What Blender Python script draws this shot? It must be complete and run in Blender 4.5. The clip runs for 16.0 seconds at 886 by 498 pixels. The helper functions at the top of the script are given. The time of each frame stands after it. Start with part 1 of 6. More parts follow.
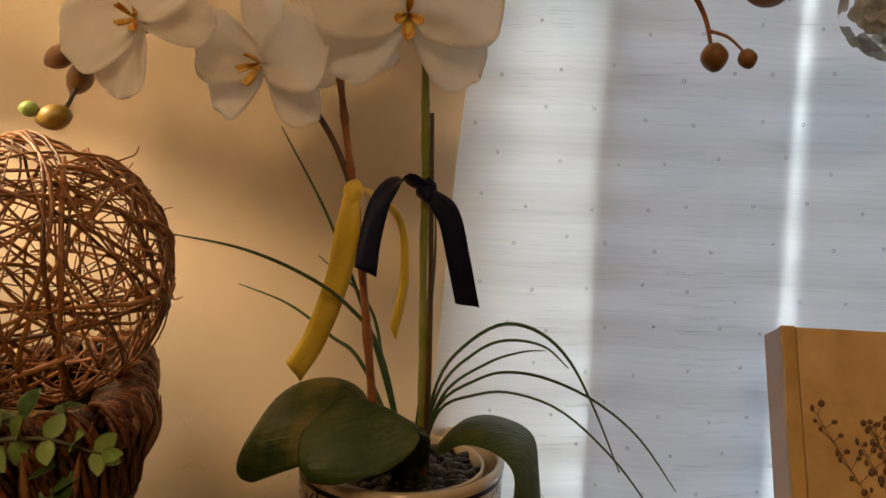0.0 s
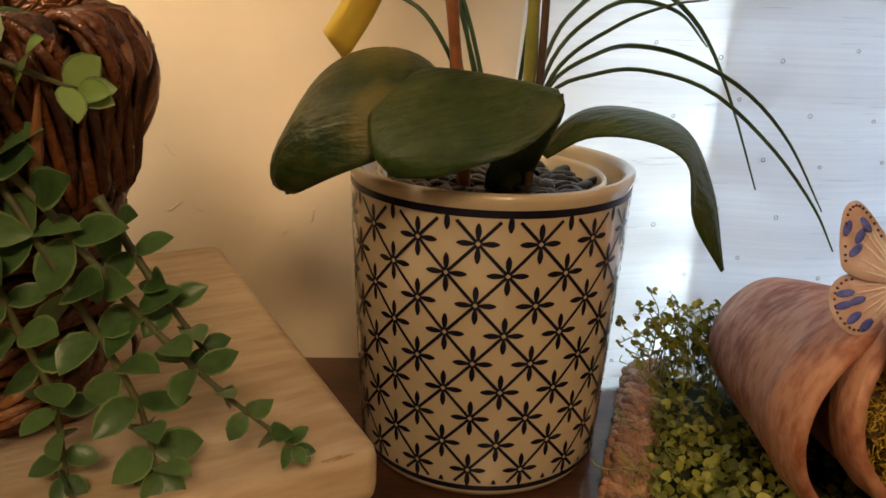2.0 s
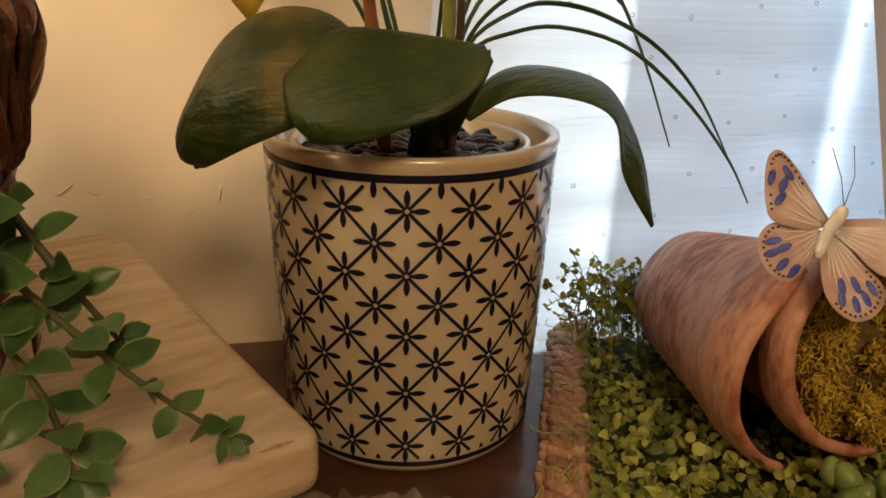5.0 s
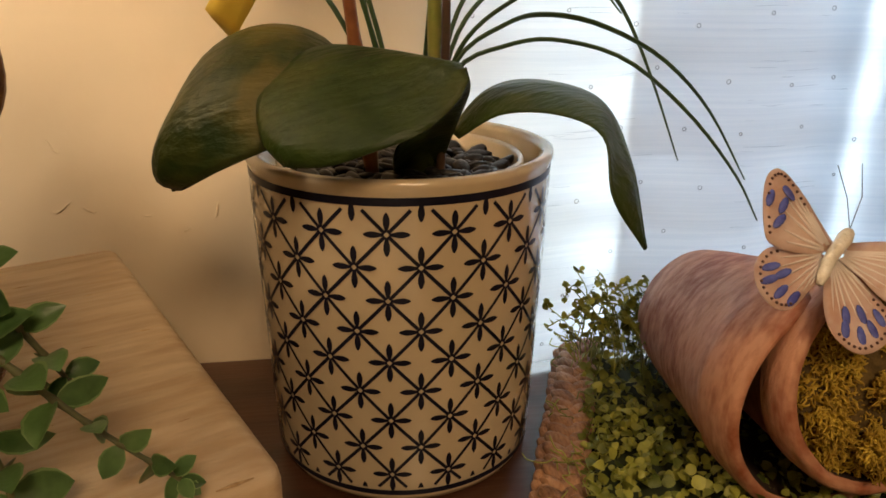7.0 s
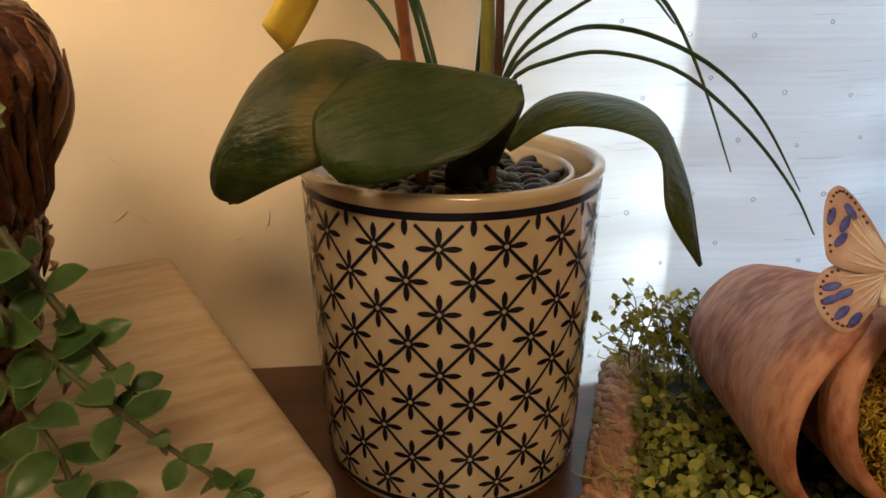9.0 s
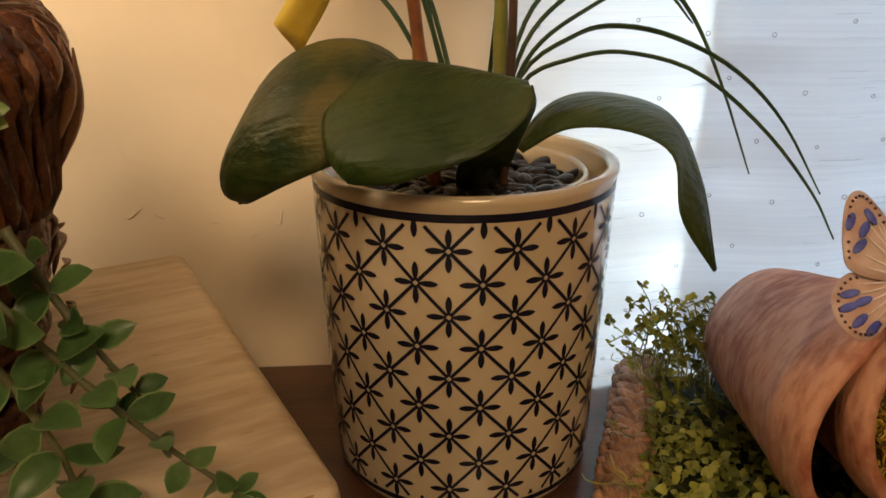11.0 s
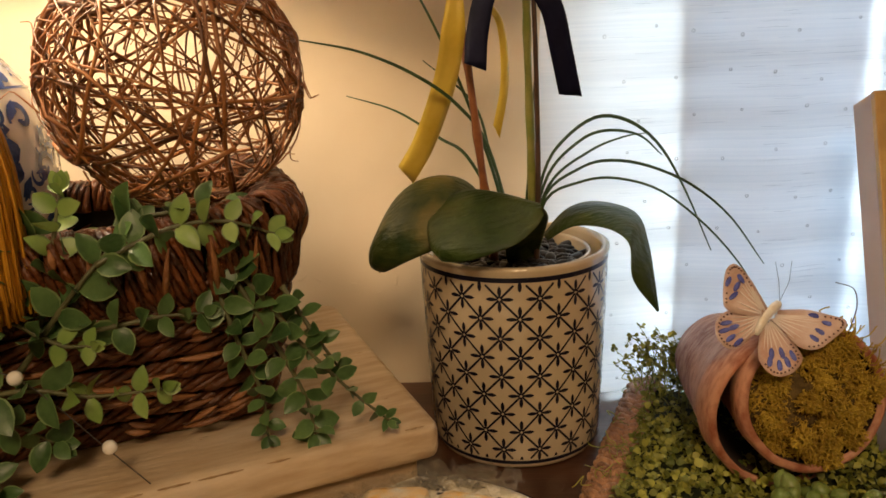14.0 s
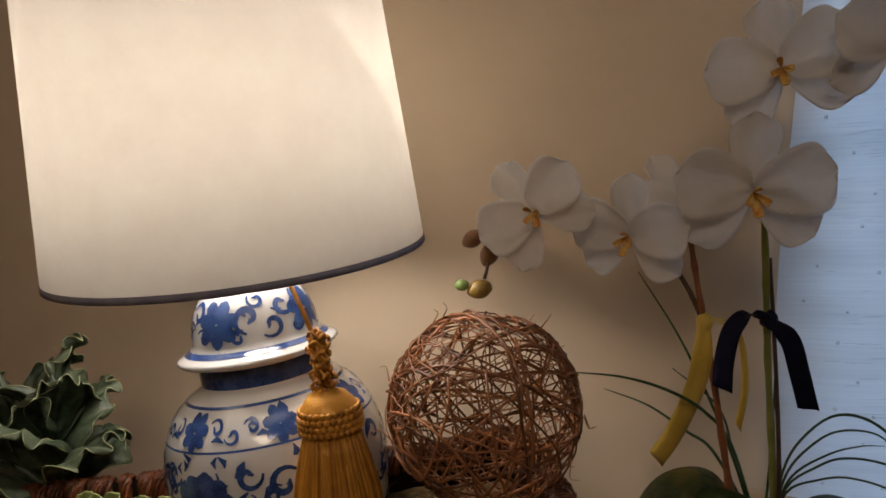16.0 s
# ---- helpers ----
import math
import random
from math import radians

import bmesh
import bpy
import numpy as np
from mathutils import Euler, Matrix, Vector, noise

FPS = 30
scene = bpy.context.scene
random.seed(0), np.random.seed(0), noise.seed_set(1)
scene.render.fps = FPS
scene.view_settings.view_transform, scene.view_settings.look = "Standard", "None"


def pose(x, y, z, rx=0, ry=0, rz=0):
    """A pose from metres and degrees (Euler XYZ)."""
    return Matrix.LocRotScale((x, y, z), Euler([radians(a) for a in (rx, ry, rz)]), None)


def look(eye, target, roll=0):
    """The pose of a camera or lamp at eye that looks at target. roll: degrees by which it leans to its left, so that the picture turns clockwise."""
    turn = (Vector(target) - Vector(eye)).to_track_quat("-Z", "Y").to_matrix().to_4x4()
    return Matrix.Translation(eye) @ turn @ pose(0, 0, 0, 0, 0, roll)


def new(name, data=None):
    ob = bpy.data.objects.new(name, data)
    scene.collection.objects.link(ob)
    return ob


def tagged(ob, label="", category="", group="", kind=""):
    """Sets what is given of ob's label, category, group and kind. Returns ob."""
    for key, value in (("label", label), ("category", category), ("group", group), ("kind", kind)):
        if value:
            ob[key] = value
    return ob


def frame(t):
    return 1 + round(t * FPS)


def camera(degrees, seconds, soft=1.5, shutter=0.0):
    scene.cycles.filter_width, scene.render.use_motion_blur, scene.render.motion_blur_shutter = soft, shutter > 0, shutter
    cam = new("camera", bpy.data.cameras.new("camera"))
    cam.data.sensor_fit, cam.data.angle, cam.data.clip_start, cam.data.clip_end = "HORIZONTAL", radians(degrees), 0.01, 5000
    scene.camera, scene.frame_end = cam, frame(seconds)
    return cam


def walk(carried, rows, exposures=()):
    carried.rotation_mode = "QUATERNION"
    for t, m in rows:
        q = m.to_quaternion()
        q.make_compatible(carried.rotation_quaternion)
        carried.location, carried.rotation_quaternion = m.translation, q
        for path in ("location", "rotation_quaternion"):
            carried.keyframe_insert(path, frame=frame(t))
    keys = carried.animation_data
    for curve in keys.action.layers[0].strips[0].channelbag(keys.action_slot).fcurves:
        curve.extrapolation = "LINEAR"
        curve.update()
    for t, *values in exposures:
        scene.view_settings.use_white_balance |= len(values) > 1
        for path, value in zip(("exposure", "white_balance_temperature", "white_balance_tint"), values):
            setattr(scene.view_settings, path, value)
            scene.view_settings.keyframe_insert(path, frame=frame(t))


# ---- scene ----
cam = camera(61.0, 16.0, soft=1.6)
PATH = [
    (0, (0.0106, 0.0192, 0.3494), (-0.0539, 2.0103, 0.1721), 2.12),
    (0.5, (-0.0160, 0.0546, 0.3013), (-0.0847, 2.0228, -0.0473), 2.13),
    (1, (-0.0492, 0.0986, 0.2714), (-0.0878, 2.0448, -0.1877), 2.30),
    (1.5, (-0.0637, 0.1350, 0.2470), (-0.0114, 2.0511, -0.3239), 2.32),
    (2, (-0.0775, 0.1584, 0.2363), (0.0438, 2.0500, -0.4017), 1.97),
    (2.5, (-0.0870, 0.1668, 0.2329), (0.1085, 2.0412, -0.4368), 2.13),
    (3, (-0.1031, 0.1621, 0.2311), (0.1481, 2.0253, -0.4511), 1.84),
    (3.5, (-0.1113, 0.1613, 0.2297), (0.2466, 2.0014, -0.4674), 1.31),
    (4, (-0.1009, 0.1637, 0.2332), (0.2793, 2.0026, -0.4551), 1.06),
    (4.5, (-0.1037, 0.1633, 0.2293), (0.2725, 2.0028, -0.4599), 1.26),
    (5, (-0.0880, 0.1721, 0.2283), (0.2925, 2.0101, -0.4622), 1.50),
    (7.5, (-0.0623, 0.1820, 0.2334), (0.1869, 2.0453, -0.4494), 0.08),
    (8, (-0.0628, 0.1818, 0.2343), (0.1619, 2.0485, -0.4476), -0.04),
    (8.5, (-0.0678, 0.1824, 0.2377), (0.1296, 2.0521, -0.4443), -0.12),
    (11, (-0.0637, 0.1870, 0.2393), (0.0631, 2.0594, -0.4521), -0.21),
    (11.5, (-0.0651, 0.1708, 0.2423), (0.0532, 2.0529, -0.4238), -0.04),
    (12, (-0.0864, 0.1326, 0.2637), (0.0423, 2.0233, -0.3755), -0.71),
    (12.5, (-0.1179, 0.0893, 0.2780), (0.0275, 2.0021, -0.2880), -1.26),
    (13, (-0.1218, 0.0572, 0.2868), (0.0367, 1.9767, -0.2521), -1.43),
    (13.5, (-0.0950, 0.0250, 0.2962), (-0.0385, 1.9529, -0.2327), -1.79),
    (14, (-0.0513, -0.0234, 0.3057), (-0.1632, 1.9031, -0.2197), -2.53),
    (14.5, (-0.0269, -0.0601, 0.3247), (-0.2844, 1.8554, -0.1899), -2.89),
    (15, (-0.0175, -0.0758, 0.3670), (-0.4344, 1.8261, -0.0905), -3.27),
    (15.5, (-0.0384, -0.1000, 0.4224), (-0.6018, 1.7949, 0.1194), -3.93),
    (16, (-0.0863, -0.1237, 0.4906), (-0.6780, 1.7714, 0.2492), -4.12),
]
EXPOSURES = [(0.0, -0.70, 8000, 15), (0.5, -0.32, 7250, 13), (1.0, -0.14, 6900, 10), (1.5, 0.02, 6850, 10), (2.5, 0.12, 7150, 11), (14.0, 0.08, 7100, 11), (14.5, -0.12, 6850, 10), (15.0, -0.38, 6700, 10), (15.5, -1.18, 6700, 10), (16.0, -1.60, 5500, 14)]
walk(cam, [(t, look(eye, target, roll)) for t, eye, target, roll in PATH], EXPOSURES)

# ---- light ----
world = bpy.data.worlds.new("world")
scene.world = world
world.use_nodes = True
wn = world.node_tree
sky = wn.nodes.new("ShaderNodeTexSky")
sky.sky_type, sky.sun_disc, sky.sun_elevation, sky.sun_rotation = "NISHITA", False, radians(40), radians(180)
wn.nodes["Background"].inputs["Strength"].default_value = 0.10
wn.links.new(sky.outputs[0], wn.nodes["Background"].inputs["Color"])


def lamp(name, kind, energy, color, m):
    d = bpy.data.lights.new(name, kind)
    d.energy, d.color = energy, color
    ob = new(name, d)
    ob.matrix_world = m
    return d


# daylight in the window opening, the bulb under the shade, an unseen overhead room light
day = lamp("window_daylight", "AREA", 31.0, (0.65, 0.83, 1.0), look((0.46, 0.84, 0.45), (0.46, 0.0, 0.40)))
day.shape, day.size, day.size_y = "RECTANGLE", 0.86, 1.25
bulb_light = lamp("bulb_light", "POINT", 13.0, (1.0, 0.82, 0.60), pose(-0.438, 0.421, 0.535))
bulb_light.shadow_soft_size = 0.055
# out of view, inferred from the highlight on the planter's rim
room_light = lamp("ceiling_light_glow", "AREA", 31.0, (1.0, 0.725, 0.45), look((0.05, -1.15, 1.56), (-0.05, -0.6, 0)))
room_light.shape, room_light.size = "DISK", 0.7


# ---- materials ----
def mat(name, c1, c2, rough=0.6, scale=40.0, bump=0.0, bscale=200.0, metal=0.0, stretch=(1, 1, 1), fine=0.25, random_tint=0.0,
        island=False, coat=0.0, sheen=0.0, transl=0.0, sss=0.0, spec=0.5):
    m = bpy.data.materials.new(name)
    m.use_nodes = True
    nt = m.node_tree
    N, L = nt.nodes, nt.links
    b = N["Principled BSDF"]
    tc, mp = N.new("ShaderNodeTexCoord"), N.new("ShaderNodeMapping")
    mp.inputs["Scale"].default_value = stretch
    L.new(tc.outputs["Object"], mp.inputs["Vector"])
    n1, n2 = N.new("ShaderNodeTexNoise"), N.new("ShaderNodeTexNoise")
    n1.inputs["Scale"].default_value, n1.inputs["Detail"].default_value = scale, 5
    n2.inputs["Scale"].default_value, n2.inputs["Detail"].default_value = scale * 6, 4
    for n in (n1, n2):
        L.new(mp.outputs[0], n.inputs["Vector"])
    add = N.new("ShaderNodeMath")
    add.operation, add.inputs[1].default_value = "MULTIPLY_ADD", fine
    L.new(n2.outputs["Fac"], add.inputs[0])
    L.new(n1.outputs["Fac"], add.inputs[2])
    ramp = N.new("ShaderNodeMapRange")
    ramp.inputs["From Min"].default_value, ramp.inputs["From Max"].default_value = 0.32 + fine / 2, 0.68 + fine / 2
    L.new(add.outputs[0], ramp.inputs["Value"])
    fac = ramp.outputs[0]
    if random_tint:
        src = N.new("ShaderNodeNewGeometry").outputs["Random Per Island"] if island else N.new("ShaderNodeObjectInfo").outputs["Random"]
        mixf = N.new("ShaderNodeMath")
        mixf.operation, mixf.inputs[1].default_value = "MULTIPLY_ADD", random_tint
        L.new(src, mixf.inputs[0])
        sub = N.new("ShaderNodeMath")
        sub.operation, sub.inputs[1].default_value, sub.inputs[2].default_value = "MULTIPLY_ADD", 1 - random_tint, 0.0
        L.new(fac, sub.inputs[0])
        L.new(sub.outputs[0], mixf.inputs[2])
        fac = mixf.outputs[0]
    mix = N.new("ShaderNodeMix")
    mix.data_type = "RGBA"
    mix.inputs["A"].default_value, mix.inputs["B"].default_value = (*c1, 1), (*c2, 1)
    L.new(fac, mix.inputs["Factor"])
    L.new(mix.outputs["Result"], b.inputs["Base Color"])
    b.inputs["Roughness"].default_value, b.inputs["Metallic"].default_value = rough, metal
    b.inputs["Coat Weight"].default_value, b.inputs["Coat Roughness"].default_value = coat, 0.08
    b.inputs["Sheen Weight"].default_value = sheen
    b.inputs["Specular IOR Level"].default_value = spec
    if sss:
        b.inputs["Subsurface Weight"].default_value, b.inputs["Subsurface Scale"].default_value = sss, 0.004
    if bump:
        n3, bp = N.new("ShaderNodeTexNoise"), N.new("ShaderNodeBump")
        n3.inputs["Scale"].default_value, n3.inputs["Detail"].default_value = bscale, 4
        L.new(mp.outputs[0], n3.inputs["Vector"])
        bp.inputs["Strength"].default_value, bp.inputs["Distance"].default_value = bump, 0.002
        L.new(n3.outputs["Fac"], bp.inputs["Height"])
        L.new(bp.outputs[0], b.inputs["Normal"])
    if transl:
        t, ms = N.new("ShaderNodeBsdfTranslucent"), N.new("ShaderNodeMixShader")
        L.new(mix.outputs["Result"], t.inputs["Color"])
        ms.inputs[0].default_value = transl
        L.new(b.outputs[0], ms.inputs[1])
        L.new(t.outputs[0], ms.inputs[2])
        L.new(ms.outputs[0], N["Material Output"].inputs["Surface"])
    return m


def clear_film(name, rough=0.12, ior=1.5, tint=(0.96, 0.96, 0.95, 1)):
    m = bpy.data.materials.new(name)
    m.use_nodes = True
    N, L = m.node_tree.nodes, m.node_tree.links
    N.remove(N["Principled BSDF"])
    tr, gl, mx, fr = N.new("ShaderNodeBsdfTransparent"), N.new("ShaderNodeBsdfPrincipled"), N.new("ShaderNodeMixShader"), N.new("ShaderNodeLayerWeight")
    tr.inputs["Color"].default_value = tint
    # white base colour mixed in, strongest edge-on, stands for the film's glints
    gl.inputs["Base Color"].default_value = (0.80, 0.78, 0.74, 1)
    gl.inputs["Roughness"].default_value, gl.inputs["IOR"].default_value, fr.inputs["Blend"].default_value = rough, 1.6, 0.3
    scale = N.new("ShaderNodeMath")
    scale.operation, scale.inputs[1].default_value = "MULTIPLY_ADD", 0.20
    scale.inputs[2].default_value = 0.2 * (ior - 1)
    L.new(fr.outputs["Facing"], scale.inputs[0])
    L.new(scale.outputs[0], mx.inputs[0])
    L.new(tr.outputs[0], mx.inputs[1])
    L.new(gl.outputs[0], mx.inputs[2])
    L.new(mx.outputs[0], N["Material Output"].inputs["Surface"])
    return m


M_WALL = mat("wall_paint", (0.68, 0.56, 0.40), (0.73, 0.61, 0.45), 0.72, 6, 0.5, 26)
M_CEIL = mat("ceiling_paint", (0.75, 0.73, 0.68), (0.8, 0.78, 0.74), 0.8, 8)
M_TABLE = mat("dark_stained_wood", (0.035, 0.014, 0.008), (0.085, 0.034, 0.018), 0.32, 14, 0.1, 120, stretch=(0.25, 3, 1), coat=0.2)
M_FLOOR = mat("floor_carpet", (0.22, 0.18, 0.14), (0.3, 0.25, 0.2), 0.9, 60, 0.4, 300)
M_SHEER = mat("sheer_curtain", (0.755, 0.785, 0.83), (0.835, 0.855, 0.885), 0.85, 95, 0.25, 160, stretch=(0.05, 0.05, 4.5), fine=0.45, transl=0.62, spec=0.1)
M_LINING = mat("curtain_lining", (0.52, 0.56, 0.63), (0.60, 0.63, 0.69), 0.9, 20, transl=0.50, spec=0.1)
M_DOT = mat("grey_thread", (0.28, 0.29, 0.32), (0.42, 0.43, 0.46), 0.8, 200)
M_SLUB = mat("slub_cotton", (0.50, 0.53, 0.58), (0.60, 0.63, 0.68), 0.85, 120, transl=0.5, spec=0.1)
M_TRIM = mat("white_trim", (0.74, 0.74, 0.72), (0.82, 0.82, 0.8), 0.45, 12)
M_GLASS = clear_film("window_glass", 0.02)
M_CREAM = mat("cream_painted_wood", (0.41, 0.29, 0.175), (0.56, 0.435, 0.295), 0.5, 11, 0.5, 80, stretch=(0.45, 2.4, 2.4), fine=0.9)
M_CREAMDARK = mat("worn_wood_edge", (0.25, 0.14, 0.06), (0.5, 0.36, 0.2), 0.7, 60, 0.3, 90, fine=0.6)
M_GLAZE = mat("cream_glaze", (0.55, 0.44, 0.295), (0.62, 0.51, 0.355), 0.14, 12, coat=0.6)
M_NAVY = mat("navy_glaze", (0.006, 0.006, 0.014), (0.011, 0.011, 0.024), 0.30, 60, spec=0.22)
M_PEBBLE = mat("dark_pebble", (0.004, 0.0035, 0.0035), (0.026, 0.022, 0.020), 0.38, 90, 0.2, 300, random_tint=0.6, spec=0.3)
def leaf_mat(name, dark, mid, worn, rough):
    """Waxy leaf skin: lengthwise creases, worn yellowish patches and an uneven gloss."""
    m = mat(name, dark, mid, rough, 16, 0.0, 70, fine=0.6, spec=0.27)
    N, L = m.node_tree.nodes, m.node_tree.links
    b = N["Principled BSDF"]
    old = b.inputs["Base Color"].links[0].from_socket
    tc, mp = N.new("ShaderNodeTexCoord"), N.new("ShaderNodeMapping")
    mp.inputs["Scale"].default_value = (0.35, 1.6, 1.2)
    mp.inputs["Rotation"].default_value = (0.2, 0.3, 0.35)
    L.new(tc.outputs["Object"], mp.inputs["Vector"])
    streak, patch = N.new("ShaderNodeTexNoise"), N.new("ShaderNodeTexNoise")
    streak.inputs["Scale"].default_value, streak.inputs["Detail"].default_value = 190, 5
    patch.inputs["Scale"].default_value, patch.inputs["Detail"].default_value = 34, 6
    L.new(mp.outputs[0], streak.inputs["Vector"])
    L.new(tc.outputs["Object"], patch.inputs["Vector"])
    rg = N.new("ShaderNodeMapRange")
    rg.inputs["From Min"].default_value, rg.inputs["From Max"].default_value, rg.inputs["To Max"].default_value = 0.52, 0.74, 0.8
    L.new(patch.outputs["Fac"], rg.inputs["Value"])
    mx = N.new("ShaderNodeMix")
    mx.data_type = "RGBA"
    mx.inputs["B"].default_value = (*worn, 1)
    L.new(rg.outputs[0], mx.inputs["Factor"])
    L.new(old, mx.inputs["A"])
    L.new(mx.outputs["Result"], b.inputs["Base Color"])
    rr = N.new("ShaderNodeMapRange")
    rr.inputs["To Min"].default_value, rr.inputs["To Max"].default_value = rough - 0.12, rough + 0.2
    L.new(patch.outputs["Fac"], rr.inputs["Value"])
    L.new(rr.outputs[0], b.inputs["Roughness"])
    b1, b2 = N.new("ShaderNodeBump"), N.new("ShaderNodeBump")
    b1.inputs["Strength"].default_value, b1.inputs["Distance"].default_value = 0.7, 0.0018
    b2.inputs["Strength"].default_value, b2.inputs["Distance"].default_value = 0.5, 0.004
    L.new(streak.outputs["Fac"], b1.inputs["Height"])
    L.new(patch.outputs["Fac"], b2.inputs["Height"])
    L.new(b1.outputs[0], b2.inputs["Normal"])
    L.new(b2.outputs[0], b.inputs["Normal"])
    return m


M_LEAF = leaf_mat("orchid_leaf", (0.011, 0.028, 0.004), (0.036, 0.057, 0.009), (0.078, 0.082, 0.017), 0.40)
M_LEAF2 = leaf_mat("orchid_leaf_broad", (0.013, 0.028, 0.005), (0.075, 0.074, 0.016), (0.165, 0.125, 0.033), 0.42)
M_BLADE = mat("grass_blade", (0.02, 0.05, 0.012), (0.05, 0.10, 0.03), 0.45, 60)
M_STEMG = mat("green_stem", (0.16, 0.20, 0.03), (0.26, 0.24, 0.06), 0.45, 60, 0.2, 120)
M_STEMB = mat("brown_stem", (0.16, 0.045, 0.015), (0.32, 0.12, 0.035), 0.5, 60, 0.2, 120)
M_STEMD = mat("dark_stem", (0.04, 0.025, 0.012), (0.10, 0.05, 0.025), 0.5, 60)
M_YELLOW = mat("yellow_satin", (0.72, 0.50, 0.05), (0.82, 0.62, 0.10), 0.42, 30, transl=0.25, sheen=0.3)
M_NAVYSATIN = mat("navy_satin", (0.004, 0.005, 0.018), (0.009, 0.010, 0.032), 0.5, 40, spec=0.15)
M_PETAL = mat("white_petal", (0.86, 0.84, 0.81), (0.91, 0.89, 0.86), 0.6, 60, 0.2, 110, transl=0.6, spec=0.2)
M_LIP = mat("orchid_lip", (0.76, 0.60, 0.16), (0.58, 0.20, 0.05), 0.5, 120, fine=0.6)
M_BUD = mat("ochre_bud", (0.20, 0.12, 0.02), (0.42, 0.28, 0.05), 0.45, 50, 0.1, 100)
M_BUDB = mat("brown_bud", (0.14, 0.06, 0.02), (0.26, 0.13, 0.05), 0.45, 50, 0.1, 100)
M_VINE = mat("dry_vine", (0.055, 0.016, 0.005), (0.44, 0.175, 0.055), 0.4, 60, 0.3, 300, random_tint=0.75, island=True)
M_ROPE = mat("brown_seagrass", (0.006, 0.002, 0.001), (0.17, 0.050, 0.013), 0.36, 90, 1.0, 260, random_tint=0.65, island=True, fine=0.7, spec=0.4)
M_STRIP = mat("loose_seagrass_strip", (0.10, 0.034, 0.011), (0.34, 0.145, 0.05), 0.45, 120, 0.6, 400, random_tint=0.5, island=True)
M_BACKING = mat("near_black_backing", (0.006, 0.004, 0.003), (0.02, 0.012, 0.008), 0.8, 60, spec=0.2)
M_RAFFIA = mat("raffia_braid", (0.13, 0.052, 0.024), (0.52, 0.275, 0.14), 0.55, 90, 0.9, 300, stretch=(1.6, 0.5, 1.2), random_tint=0.4, island=True, fine=0.6)
M_EUC = mat("eucalyptus_leaf", (0.012, 0.045, 0.013), (0.115, 0.21, 0.070), 0.36, 45, 0.25, 130, random_tint=0.6, island=True, fine=0.5, transl=0.12, spec=0.35)
M_EUCY = mat("young_leaf", (0.13, 0.25, 0.045), (0.30, 0.41, 0.12), 0.42, 40, random_tint=0.5, island=True, transl=0.15)
M_EUCEDGE = mat("pale_leaf_margin", (0.09, 0.16, 0.055), (0.20, 0.29, 0.11), 0.42, 60, transl=0.15)
M_EUCSTEM = mat("sprig_stem", (0.05, 0.055, 0.022), (0.12, 0.12, 0.05), 0.5, 60)
M_MAT = mat("preserved_fern", (0.050, 0.080, 0.010), (0.44, 0.43, 0.075), 0.5, 45, random_tint=0.6, island=True, transl=0.15)
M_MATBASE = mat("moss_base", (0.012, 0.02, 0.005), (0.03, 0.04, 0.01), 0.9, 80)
M_TERRA = mat("terracotta", (0.29, 0.085, 0.042), (0.57, 0.29, 0.19), 0.55, 17, 0.4, 130, stretch=(1, 1, 2.6), fine=0.9)
# clay coloured near black for the shade inside the pots
M_TERRA_SHADED = mat("terracotta_inside_shaded", (0.018, 0.009, 0.006), (0.04, 0.018, 0.011), 0.85, 40)
M_MOSS = mat("reindeer_moss", (0.24, 0.125, 0.008), (0.66, 0.47, 0.06), 0.7, 70, random_tint=0.45, island=True)
M_BEAD = mat("succulent_bead", (0.10, 0.16, 0.03), (0.24, 0.30, 0.10), 0.4, 90, random_tint=0.5, sss=0.1)
M_WING = mat("peach_wing", (0.52, 0.31, 0.235), (0.67, 0.52, 0.46), 0.6, 60, transl=0.15)
M_WINGW = mat("pale_wing_streak", (0.72, 0.62, 0.58), (0.78, 0.7, 0.66), 0.6, 90)
M_WINGB = mat("blue_wing_spot", (0.03, 0.04, 0.26), (0.10, 0.13, 0.45), 0.5, 200)
M_WINGD = mat("dark_wing_dot", (0.06, 0.02, 0.02), (0.10, 0.04, 0.04), 0.5, 200)
M_FUZZ = mat("white_fuzz", (0.66, 0.60, 0.50), (0.78, 0.74, 0.66), 0.9, 200, 0.5, 600)
M_WIRE = mat("thin_wire", (0.12, 0.11, 0.10), (0.2, 0.19, 0.18), 0.35, 90, metal=0.8)
M_PORC = mat("white_porcelain", (0.74, 0.75, 0.76), (0.80, 0.80, 0.80), 0.12, 30, coat=0.7)
M_BLUE = mat("cobalt_glaze", (0.015, 0.045, 0.20), (0.06, 0.13, 0.40), 0.15, 90, coat=0.6, fine=0.6)
M_BRASS = mat("brass", (0.55, 0.36, 0.10), (0.7, 0.5, 0.18), 0.3, 60, metal=0.9)
M_SHADE = mat("linen_shade", (0.83, 0.80, 0.75), (0.88, 0.86, 0.81), 0.85, 30, 0.1, 400, transl=0.62, spec=0.1)
M_SHADEIN = mat("shade_trim", (0.20, 0.20, 0.28), (0.3, 0.3, 0.36), 0.8, 60)
M_BULB = bpy.data.materials.new("glowing_bulb")
M_BULB.use_nodes = True
M_BULB.node_tree.nodes["Principled BSDF"].inputs["Emission Color"].default_value = (1.0, 0.72, 0.42, 1)
M_BULB.node_tree.nodes["Principled BSDF"].inputs["Emission Strength"].default_value = 12.0
M_GOLD = mat("gold_thread", (0.30, 0.115, 0.008), (0.80, 0.40, 0.04), 0.32, 90, 0.2, 500, random_tint=0.75, island=True, metal=0.2)
